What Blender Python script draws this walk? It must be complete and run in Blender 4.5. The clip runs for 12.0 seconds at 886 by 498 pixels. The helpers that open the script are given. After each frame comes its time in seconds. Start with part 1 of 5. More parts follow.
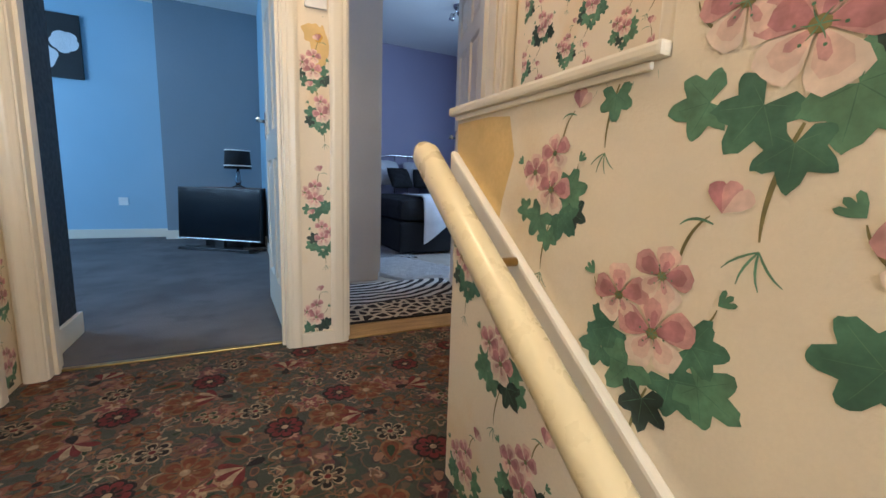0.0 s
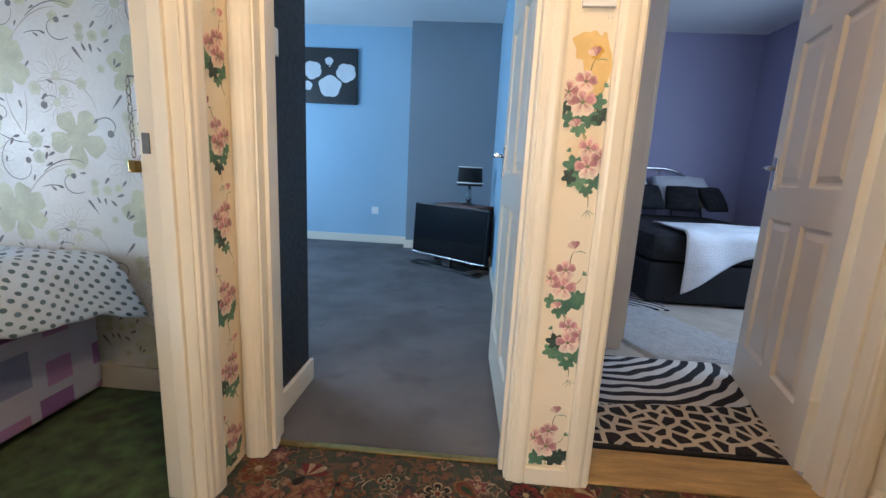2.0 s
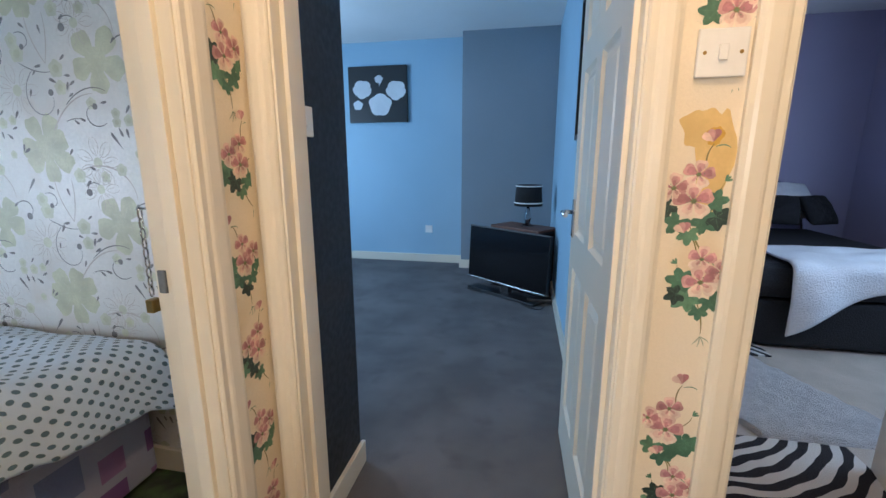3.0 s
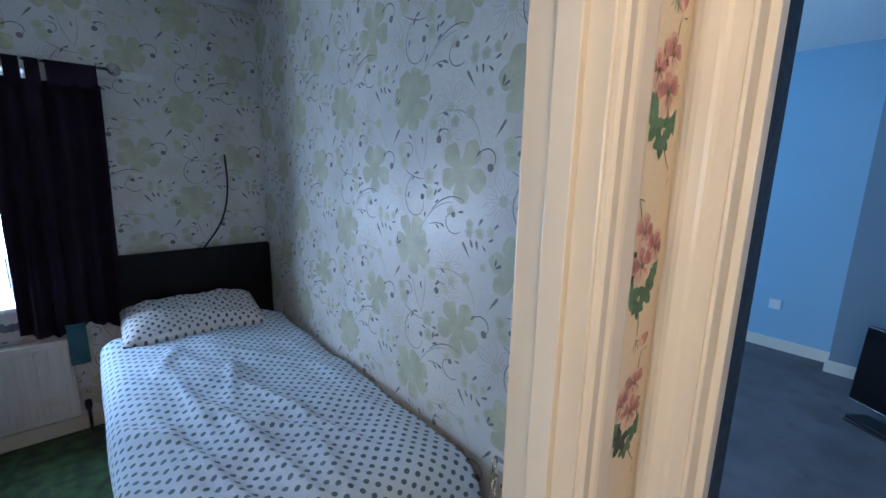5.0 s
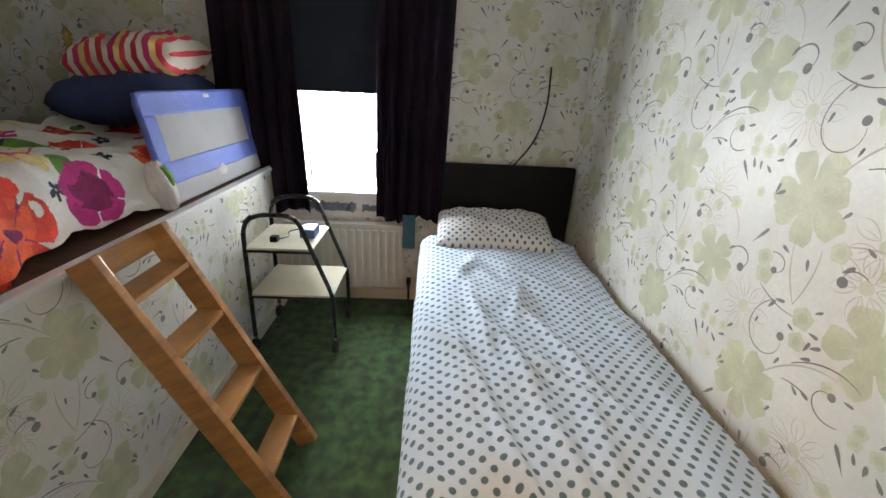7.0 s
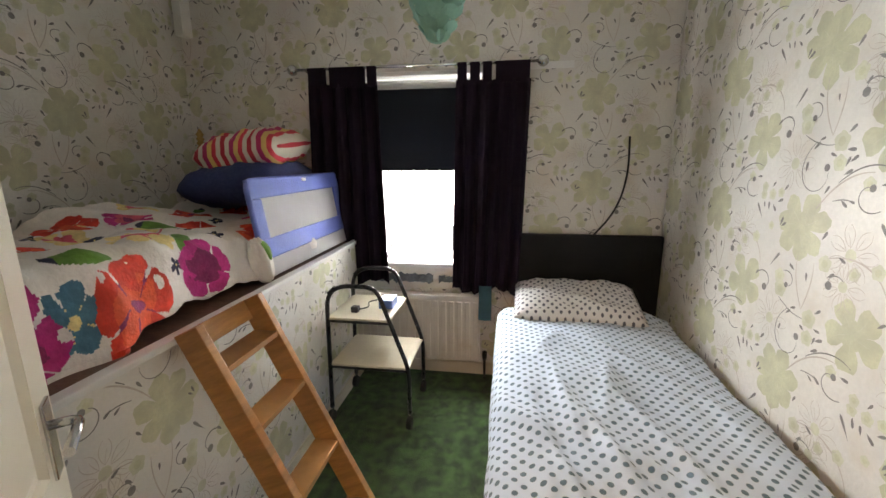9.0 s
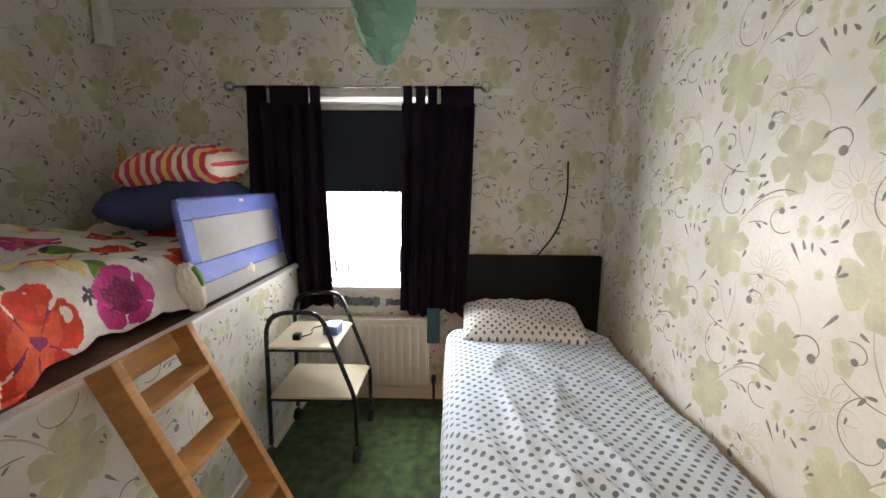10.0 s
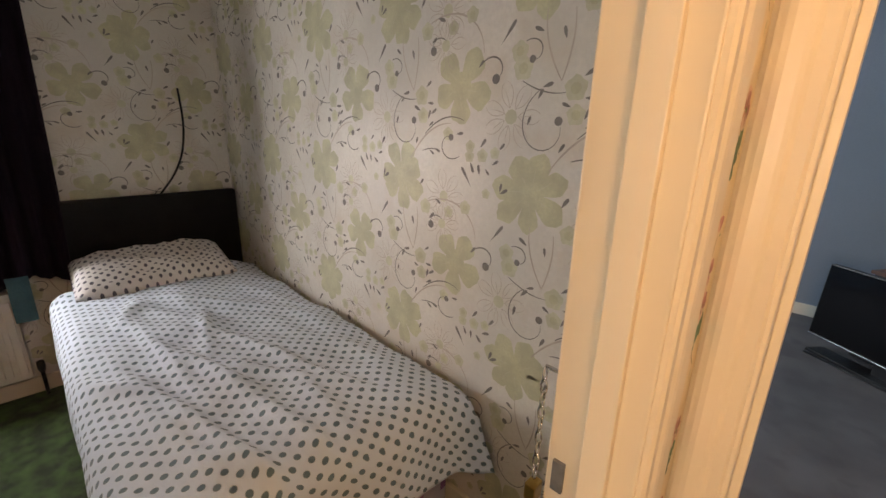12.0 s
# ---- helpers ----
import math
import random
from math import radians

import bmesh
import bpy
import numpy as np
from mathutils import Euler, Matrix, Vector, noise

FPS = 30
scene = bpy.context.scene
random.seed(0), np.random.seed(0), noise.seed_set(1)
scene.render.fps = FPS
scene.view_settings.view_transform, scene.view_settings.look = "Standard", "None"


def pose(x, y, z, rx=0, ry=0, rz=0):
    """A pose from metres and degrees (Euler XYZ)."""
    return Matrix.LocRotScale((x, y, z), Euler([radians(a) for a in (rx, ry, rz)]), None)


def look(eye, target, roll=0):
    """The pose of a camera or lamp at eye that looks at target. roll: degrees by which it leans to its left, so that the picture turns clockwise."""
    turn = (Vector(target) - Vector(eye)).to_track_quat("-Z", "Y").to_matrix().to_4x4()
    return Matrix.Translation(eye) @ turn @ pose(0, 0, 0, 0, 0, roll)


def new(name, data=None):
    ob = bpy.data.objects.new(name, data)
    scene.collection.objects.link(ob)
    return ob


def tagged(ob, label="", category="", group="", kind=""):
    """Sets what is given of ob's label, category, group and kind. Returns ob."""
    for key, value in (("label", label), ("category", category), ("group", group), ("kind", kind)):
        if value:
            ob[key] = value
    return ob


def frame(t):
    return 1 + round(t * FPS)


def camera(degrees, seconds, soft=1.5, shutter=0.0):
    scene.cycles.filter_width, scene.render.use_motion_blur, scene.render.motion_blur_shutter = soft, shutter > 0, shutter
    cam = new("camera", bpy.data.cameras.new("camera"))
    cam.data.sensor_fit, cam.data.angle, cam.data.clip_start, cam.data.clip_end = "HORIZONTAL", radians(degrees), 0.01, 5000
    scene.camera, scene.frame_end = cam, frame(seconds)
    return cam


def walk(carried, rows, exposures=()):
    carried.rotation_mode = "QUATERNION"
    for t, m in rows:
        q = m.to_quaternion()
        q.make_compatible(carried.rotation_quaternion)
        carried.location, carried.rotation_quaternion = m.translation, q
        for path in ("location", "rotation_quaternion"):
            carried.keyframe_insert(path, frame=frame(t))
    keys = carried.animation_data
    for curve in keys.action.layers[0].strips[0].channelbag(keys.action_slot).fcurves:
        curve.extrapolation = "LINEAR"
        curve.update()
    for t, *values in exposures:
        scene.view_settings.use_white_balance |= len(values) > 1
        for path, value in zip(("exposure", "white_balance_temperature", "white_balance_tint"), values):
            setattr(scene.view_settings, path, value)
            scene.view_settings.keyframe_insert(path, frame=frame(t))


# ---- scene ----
cam = camera(93.9, 12.0)
PATH = [
    (0, (0.24, 0.287, 0.724), (1.109, 2.063, 0.419), 1.9),
    (0.5, (0.286, 0.389, 0.729), (0.578, 2.339, 0.39), 1.3),
    (1, (0.27, 0.567, 0.713), (0.271, 2.528, 0.324), 1.5),
    (1.5, (0.238, 0.745, 0.843), (0.212, 2.701, 0.428), 2.7),
    (2, (0.234, 0.924, 0.968), (0.118, 2.885, 0.596), 2.9),
    (2.5, (0.225, 1.068, 1.088), (0.011, 3.017, 0.694), 1.3),
    (4.5, (-0.097, 1.438, 1.601), (-1.293, 2.989, 1.193), -0.0),
    (5, (-0.222, 1.472, 1.598), (-1.706, 2.755, 1.21), 1.2),
    (5.5, (-0.334, 1.562, 1.592), (-2.042, 2.5, 1.143), 2.6),
    (6, (-0.421, 1.536, 1.545), (-2.222, 2.196, 0.979), 3.7),
    (6.5, (-0.494, 1.471, 1.514), (-2.337, 1.848, 0.837), 3.9),
    (7, (-0.543, 1.496, 1.517), (-2.401, 1.56, 0.781), 2.8),
    (7.5, (-0.56, 1.482, 1.514), (-2.426, 1.324, 0.813), 2.3),
    (9.5, (-0.581, 1.468, 1.517), (-2.54, 1.235, 1.187), -0.3),
    (10, (-0.595, 1.458, 1.512), (-2.569, 1.421, 1.194), 0.4),
    (10.5, (-0.597, 1.45, 1.508), (-2.548, 1.639, 1.114), 0.4),
    (11, (-0.546, 1.368, 1.489), (-2.41, 1.909, 1.005), 1.3),
    (11.5, (-0.476, 1.377, 1.466), (-2.159, 2.311, 0.925), 1.9),
    (12, (-0.354, 1.456, 1.462), (-1.694, 2.829, 0.902), 1.5),
]
EXPOSURES = [(0, -0.2, 5250, 7), (0.5, -0.22, 5250, 7), (1.0, -0.06, 5100, 6), (1.5, 0.12, 5500, 8), (2.5, -0.12, 5700, 10), (4.5, -0.40, 5000, 10), (5.5, -0.66, 4900, 11), (6.5, 0.05, 6300, 11), (7.5, 0.34, 7500, 14), (10.3, 0.36, 8000, 17), (11.0, 0.16, 8000, 15), (11.4, 0.10, 8000, 15), (12, -0.42, 8600, 24)]
walk(cam, [(t, look(eye, target, roll)) for t, eye, target, roll in PATH], EXPOSURES)
# ---- world and lights ----
world = bpy.data.worlds.new("world")
scene.world = world
world.use_nodes = True
wn = world.node_tree
sky = wn.nodes.new("ShaderNodeTexSky")
sky.sky_type = "NISHITA"
sky.sun_disc = False
sky.sun_elevation = radians(38)
sky.sun_rotation = radians(200)
wn.links.new(sky.outputs[0], wn.nodes["Background"].inputs[0])
wn.nodes["Background"].inputs[1].default_value = 0.12


def lamp(name, kind, m, energy, color, **extra):
    data = bpy.data.lights.new(name, kind)
    data.energy, data.color = energy, color
    for key, value in extra.items():
        setattr(data, key, value)
    ob = new(name, data)
    ob.matrix_world = m
    return ob


lamp("sun", "SUN", look((-2, -6, 6), (0, 0, 0)), 1.0, (1, 0.95, 0.88), angle=radians(10))
DAY = (0.78, 0.90, 1.0)
lamp("window_light_bedroom", "AREA", look((-3.46, 0.85, 1.16), (-1.2, 1.05, 1.35)), 215, DAY, shape="RECTANGLE", size=0.66, size_y=0.62)
lamp("window_light_blue", "AREA", look((-3.25, 4.3, 1.5), (0.0, 4.3, 1.3)), 80, (0.55, 0.78, 1.0), shape="RECTANGLE", size=1.5, size_y=1.2)
lamp("window_light_purple", "AREA", look((3.30, 3.6, 1.5), (0.0, 3.6, 1.2)), 44, (0.62, 0.80, 1.0), shape="RECTANGLE", size=1.4, size_y=1.2)
# fill added behind the camera to brighten the stair wall; its window is unseen
lamp("stair_fill_light", "AREA", look((0.12, -2.52, 1.45), (0.45, 0.5, 0.8)), 62, (1.0, 0.93, 0.82), shape="RECTANGLE", size=0.7, size_y=1.1)
lamp("landing_bulb", "POINT", pose(0.22, 1.22, 2.34), 38, (1.0, 0.64, 0.32), shadow_soft_size=0.09)


# ---- helpers ----
def box(bm, x0, y0, z0, x1, y1, z1, mi=0):
    vs = [bm.verts.new((x, y, z)) for z in (z0, z1) for y in (y0, y1) for x in (x0, x1)]
    for f in ((0, 2, 3, 1), (4, 5, 7, 6), (0, 1, 5, 4), (2, 6, 7, 3), (0, 4, 6, 2), (1, 3, 7, 5)):
        face = bm.faces.new([vs[i] for i in f])
        face.material_index = mi
    return vs


def bevel(bm, width, segments=2):
    bmesh.ops.bevel(bm, geom=bm.edges[:], offset=width, segments=segments, affect="EDGES", profile=0.6, clamp_overlap=True)
    return bm


def boxes(*rows, r=0.0):
    bm = bmesh.new()
    for row in rows:
        box(bm, *row)
    return bevel(bm, r) if r else bm


def tube(bm, points, radius, sides=10, mi=0, taper=None):
    pts = [Vector(p) for p in points]
    rings = []
    up = Vector((0.13, 0.21, 0.97))
    for i, p in enumerate(pts):
        d = (pts[min(i + 1, len(pts) - 1)] - pts[max(i - 1, 0)]).normalized()
        a = d.cross(up)
        if a.length < 0.05:
            a = d.cross(Vector((1, 0, 0)))
        a.normalize()
        b = d.cross(a)
        r = radius * (taper(i / (len(pts) - 1)) if taper else 1)
        rings.append([bm.verts.new(p + r * (math.cos(k * math.tau / sides) * a + math.sin(k * math.tau / sides) * b)) for k in range(sides)])
    for r0, r1 in zip(rings, rings[1:]):
        for k in range(sides):
            f = bm.faces.new((r0[k], r0[(k + 1) % sides], r1[(k + 1) % sides], r1[k]))
            f.smooth, f.material_index = True, mi
    bm.faces.new(rings[0][::-1]).material_index = mi
    bm.faces.new(rings[-1]).material_index = mi
    return bm


def arc_path(points, radius=0.05, steps=5):
    """A polyline with its corners rounded."""
    pts = [Vector(p) for p in points]
    out = [pts[0]]
    for a, b, c in zip(pts, pts[1:], pts[2:]):
        p, q = b + (a - b).normalized() * radius, b + (c - b).normalized() * radius
        out += [p * (1 - s) ** 2 + b * 2 * s * (1 - s) + q * s * s for s in (k / steps for k in range(steps + 1))]
    return out + [pts[-1]]


def lathe(bm, profile, x, y, z, sides=20, mi=0):
    rings = [[bm.verts.new((x + r * math.cos(k * math.tau / sides), y + r * math.sin(k * math.tau / sides), z + h)) for k in range(sides)] for r, h in profile]
    for r0, r1 in zip(rings, rings[1:]):
        for k in range(sides):
            f = bm.faces.new((r0[k], r0[(k + 1) % sides], r1[(k + 1) % sides], r1[k]))
            f.smooth, f.material_index = True, mi
    return bm


def sheet(bm, nu, nv, shape, uv=None, mi=0):
    """A grid shape(u, v) for u, v in 0..1, with uv(u, v) in metres."""
    layer = bm.loops.layers.uv.verify()
    vs = [[bm.verts.new(shape(i / nu, j / nv)) for j in range(nv + 1)] for i in range(nu + 1)]
    for i in range(nu):
        for j in range(nv):
            f = bm.faces.new((vs[i][j], vs[i + 1][j], vs[i + 1][j + 1], vs[i][j + 1]))
            f.smooth, f.material_index = True, mi
            for loop, (a, b) in zip(f.loops, ((i, j), (i + 1, j), (i + 1, j + 1), (i, j + 1))):
                loop[layer].uv = uv(a / nu, b / nv) if uv else (a / nu, b / nv)
    return bm


def cushion(bm, w, d, h, m, n=22, wrinkle=0.012, seed=0.0):
    """A stuffed pillow, w by d by h, with pinched corners, at the pose m."""
    for side in (1, -1):
        def shape(u, v):
            a, b = 2 * u - 1, 2 * v - 1
            t = max(0.0, 1 - a ** 4) ** 0.55 * max(0.0, 1 - b ** 4) ** 0.55
            x = a * w / 2 * (1 - 0.07 * (1 - abs(a)) * b * b - 0.05 * b * b * abs(a) ** 3)
            y = b * d / 2 * (1 - 0.09 * a * a * (1 - abs(b)))
            k = noise.noise(Vector((a * 3 + seed, b * 3, side * 2.0))) * wrinkle + noise.noise(Vector((a * 7 + seed, b * 7, 5))) * wrinkle * 0.5
            return m @ Vector((x, y, side * (h / 2 * t + k * t)))
        sheet(bm, n, n, shape, lambda u, v: (u * w, v * d))
    bmesh.ops.remove_doubles(bm, verts=bm.verts[:], dist=0.0005)
    bmesh.ops.recalc_face_normals(bm, faces=bm.faces[:])
    return bm


def mesh_object(name, bm, mats, smooth=False):
    me = bpy.data.meshes.new(name)
    bm.normal_update()
    bm.to_mesh(me)
    bm.free()
    for m in mats if isinstance(mats, (list, tuple)) else [mats]:
        me.materials.append(m)
    if smooth:
        for p in me.polygons:
            p.use_smooth = True
    return new(name, me)


def part(name, bm, material, parent, label="", smooth=False):
    ob = mesh_object(name, bm, material, smooth)
    ob.parent = parent
    return tagged(ob, label)


def thing(name, m, label, category, group=""):
    ob = new(name)
    ob.empty_display_size = 0.1
    ob.matrix_world = m if isinstance(m, Matrix) else pose(*m)
    return tagged(ob, label, category, group)


def structure(name, bm, mats, label, category, smooth=False):
    return tagged(mesh_object(name, bm, mats, smooth), label, category, "", "structure")


# ---- materials ----
def nodes_of(name):
    m = bpy.data.materials.new(name)
    m.use_nodes = True
    nt = m.node_tree
    return m, nt, nt.nodes["Principled BSDF"]


def math_node(nt, op, a, b=None, c=None):
    n = nt.nodes.new("ShaderNodeMath")
    n.operation = op
    for i, v in enumerate((a, b, c)):
        if v is None:
            continue
        if isinstance(v, (int, float)):
            n.inputs[i].default_value = v
        else:
            nt.links.new(v, n.inputs[i])
    return n.outputs[0]


def mix(nt, fac, a, b):
    n = nt.nodes.new("ShaderNodeMix")
    n.data_type = "RGBA"
    for i, v in ((0, fac), (6, a), (7, b)):
        if isinstance(v, tuple):
            n.inputs[i].default_value = (*v, 1)
        elif isinstance(v, (int, float)):
            n.inputs[i].default_value = v
        else:
            nt.links.new(v, n.inputs[i])
    return n.outputs[2]


def coords(nt, kind="Object", scale=(1, 1, 1)):
    tc = nt.nodes.new("ShaderNodeTexCoord")
    mp = nt.nodes.new("ShaderNodeMapping")
    mp.inputs["Scale"].default_value = scale
    nt.links.new(tc.outputs[kind], mp.inputs["Vector"])
    return mp.outputs[0]


def grain(nt, vec, scale, detail=4.0, lo=0.35, hi=0.65):
    n = nt.nodes.new("ShaderNodeTexNoise")
    n.inputs["Scale"].default_value, n.inputs["Detail"].default_value = scale, detail
    nt.links.new(vec, n.inputs["Vector"])
    r = nt.nodes.new("ShaderNodeMapRange")
    r.inputs[1].default_value, r.inputs[2].default_value = lo, hi
    nt.links.new(n.outputs[0], r.inputs[0])
    return r.outputs[0]


def relief(nt, bsdf, height, strength, distance=0.002):
    b = nt.nodes.new("ShaderNodeBump")
    b.inputs["Strength"].default_value, b.inputs["Distance"].default_value = strength, distance
    nt.links.new(height, b.inputs["Height"])
    nt.links.new(b.outputs[0], bsdf.inputs["Normal"])


def surface(name, color, rough=0.6, vary=0.12, big=1.5, fine=60.0, bump=0.2, stretch=(1, 1, 1), metal=0.0, dirt=None, kind="Object", sheen=0.0, depth=0.002, gloss=0.5, uneven=0.12):
    m, nt, b = nodes_of(name)
    vec = coords(nt, kind, stretch)
    dark = tuple(c * (1 - vary) for c in color)
    lite = tuple(min(1, c * (1 + vary)) for c in color)
    g1, g2 = grain(nt, vec, big), grain(nt, vec, fine)
    col = mix(nt, g1, dark, lite)
    col = mix(nt, math_node(nt, "MULTIPLY", g2, 0.35), col, tuple(c * (1 - vary * 1.5) for c in color))
    if dirt:
        col = mix(nt, math_node(nt, "MULTIPLY", grain(nt, vec, big * 2.3, 6, 0.55, 0.75), 0.7), col, dirt)
    nt.links.new(col, b.inputs["Base Color"])
    b.inputs["Metallic"].default_value = metal
    b.inputs["Specular IOR Level"].default_value = gloss
    nt.links.new(math_node(nt, "MULTIPLY_ADD", g2, uneven, rough - uneven / 2), b.inputs["Roughness"])
    if sheen:
        b.inputs["Sheen Weight"].default_value = sheen
    if bump:
        relief(nt, b, g2, bump, depth)
    return m


def blossom(nt, vec, scale, petals, size, seed, wobble=1.0, notch=0.22):
    """Scattered flowers: masks of the petals, the heart and the rim, and a random value for each flower."""
    mp = nt.nodes.new("ShaderNodeMapping")
    mp.inputs["Scale"].default_value = (scale, scale, scale)
    mp.inputs["Location"].default_value = (seed, seed * 1.7, 0)
    nt.links.new(vec, mp.inputs["Vector"])
    v = nt.nodes.new("ShaderNodeTexVoronoi")
    v.voronoi_dimensions = "2D"
    v.inputs["Scale"].default_value = 1.0
    v.inputs["Randomness"].default_value = wobble
    nt.links.new(mp.outputs[0], v.inputs["Vector"])
    d = nt.nodes.new("ShaderNodeVectorMath")
    d.operation = "SUBTRACT"
    nt.links.new(mp.outputs[0], d.inputs[0])
    nt.links.new(v.outputs["Position"], d.inputs[1])
    s = nt.nodes.new("ShaderNodeSeparateXYZ")
    nt.links.new(d.outputs[0], s.inputs[0])
    c = nt.nodes.new("ShaderNodeSeparateColor")
    nt.links.new(v.outputs["Color"], c.inputs[0])
    ang = math_node(nt, "ARCTAN2", s.outputs[1], s.outputs[0])
    ang = math_node(nt, "ADD", math_node(nt, "MULTIPLY", ang, petals), math_node(nt, "MULTIPLY", c.outputs[0], 6.28))
    lobe = math_node(nt, "MULTIPLY_ADD", math_node(nt, "COSINE", ang), notch, 1 - notch)
    reach = math_node(nt, "MULTIPLY", lobe, math_node(nt, "MULTIPLY_ADD", c.outputs[1], size * 0.6, size * 0.6))
    dist = v.outputs["Distance"]
    petal = math_node(nt, "LESS_THAN", dist, reach)
    heart = math_node(nt, "LESS_THAN", dist, math_node(nt, "MULTIPLY", reach, 0.33))
    inner = math_node(nt, "LESS_THAN", dist, math_node(nt, "MULTIPLY", reach, 0.72))
    return petal, heart, inner, c.outputs[2]


def pick(nt, fac, colors):
    r = nt.nodes.new("ShaderNodeValToRGB")
    r.color_ramp.interpolation = "CONSTANT"
    el = r.color_ramp.elements
    while len(el) < len(colors):
        el.new(0.5)
    for i, c in enumerate(colors):
        el[i].position, el[i].color = i / len(colors), (*c, 1)
    nt.links.new(fac, r.inputs[0])
    return r.outputs[0]


def landing_carpet():
    m, nt, b = nodes_of("patterned_carpet")
    vec = coords(nt)
    warp = nt.nodes.new("ShaderNodeTexNoise")
    warp.inputs["Scale"].default_value = 14
    nt.links.new(vec, warp.inputs["Vector"])
    add = nt.nodes.new("ShaderNodeVectorMath")
    add.operation = "MULTIPLY_ADD"
    nt.links.new(warp.outputs["Color"], add.inputs[0])
    add.inputs[1].default_value = (0.03, 0.03, 0)
    nt.links.new(vec, add.inputs[2])
    v = add.outputs[0]
    col = mix(nt, grain(nt, vec, 9), (0.020, 0.030, 0.018), (0.035, 0.042, 0.022))
    p, h, i, r = blossom(nt, v, 17, 2, 0.42, 3.1)
    col = mix(nt, p, col, pick(nt, r, [(0.135, 0.055, 0.022), (0.022, 0.050, 0.025), (0.196, 0.073, 0.024), (0.050, 0.060, 0.035), (0.015, 0.012, 0.012)]))
    col = mix(nt, i, col, pick(nt, r, [(0.030, 0.030, 0.015), (0.086, 0.061, 0.031), (0.050, 0.020, 0.012), (0.122, 0.061, 0.024), (0.245, 0.122, 0.061)]))
    p, h, i, r = blossom(nt, v, 6.2, 6, 0.40, 8.4, 0.7)
    col = mix(nt, p, col, pick(nt, r, [(0.318, 0.184, 0.098), (0.196, 0.055, 0.024), (0.012, 0.010, 0.010), (0.159, 0.061, 0.024)]))
    col = mix(nt, i, col, pick(nt, r, [(0.171, 0.024, 0.024), (0.269, 0.122, 0.061), (0.122, 0.024, 0.022), (0.028, 0.035, 0.020)]))
    col = mix(nt, h, col, pick(nt, r, [(0.404, 0.269, 0.159), (0.122, 0.018, 0.018), (0.367, 0.196, 0.122), (0.196, 0.073, 0.024)]))
    for size, seed, tint in ((10.0, 0.0, (0.10, 0.05, 0.022)),):
        scroll = nt.nodes.new("ShaderNodeTexNoise")
        scroll.noise_dimensions = "4D"
        scroll.inputs["Scale"].default_value, scroll.inputs["Detail"].default_value, scroll.inputs["W"].default_value = size, 1.0, seed
        nt.links.new(vec, scroll.inputs["Vector"])
        line = math_node(nt, "LESS_THAN", math_node(nt, "ABSOLUTE", math_node(nt, "SUBTRACT", scroll.outputs[0], 0.5)), 0.012)
        col = mix(nt, line, col, tint)
    p, h, i, r = blossom(nt, v, 11, 4, 0.30, 1.7)
    col = mix(nt, math_node(nt, "SUBTRACT", p, i), col, pick(nt, r, [(0.294, 0.208, 0.122), (0.147, 0.055, 0.024), (0.196, 0.098, 0.037)]))
    nt.links.new(mix(nt, math_node(nt, "MULTIPLY", grain(nt, vec, 350), 0.5), col, (0.010, 0.010, 0.010)), b.inputs["Base Color"])
    b.inputs["Roughness"].default_value = 0.95
    b.inputs["Sheen Weight"].default_value = 0.1
    relief(nt, b, grain(nt, vec, 400), 0.5, 0.003)
    return m


def dotted(name, base, dots, pitch, radius):
    m, nt, b = nodes_of(name)
    uv = coords(nt, "UV")
    s = nt.nodes.new("ShaderNodeSeparateXYZ")
    nt.links.new(uv, s.inputs[0])
    u = math_node(nt, "DIVIDE", s.outputs[0], pitch)
    v = math_node(nt, "DIVIDE", s.outputs[1], pitch)
    a, c = math_node(nt, "ADD", u, v), math_node(nt, "SUBTRACT", u, v)
    a, c = math_node(nt, "SUBTRACT", math_node(nt, "FRACT", a), 0.5), math_node(nt, "SUBTRACT", math_node(nt, "FRACT", c), 0.5)
    d = math_node(nt, "SQRT", math_node(nt, "ADD", math_node(nt, "MULTIPLY", a, a), math_node(nt, "MULTIPLY", c, c)))
    k = nt.nodes.new("ShaderNodeMapRange")
    k.inputs[1].default_value, k.inputs[2].default_value = radius + 0.03, radius - 0.03
    nt.links.new(d, k.inputs[0])
    vec = coords(nt)
    ground = mix(nt, grain(nt, vec, 6), base, tuple(c0 * 0.93 for c0 in base))
    spot = mix(nt, grain(nt, vec, 40), dots, tuple(c0 * 0.8 for c0 in dots))
    nt.links.new(mix(nt, k.outputs[0], ground, spot), b.inputs["Base Color"])
    b.inputs["Roughness"].default_value = 0.85
    b.inputs["Sheen Weight"].default_value = 0.15
    relief(nt, b, grain(nt, vec, 30, 6), 0.35, 0.004)
    return m


def striped(name, colors, pitch):
    m, nt, b = nodes_of(name)
    s = nt.nodes.new("ShaderNodeSeparateXYZ")
    nt.links.new(coords(nt, "UV"), s.inputs[0])
    f = math_node(nt, "FRACT", math_node(nt, "DIVIDE", s.outputs[1], pitch))
    nt.links.new(pick(nt, f, colors), b.inputs["Base Color"])
    b.inputs["Roughness"].default_value = 0.85
    relief(nt, b, grain(nt, coords(nt), 40, 6), 0.3, 0.004)
    return m


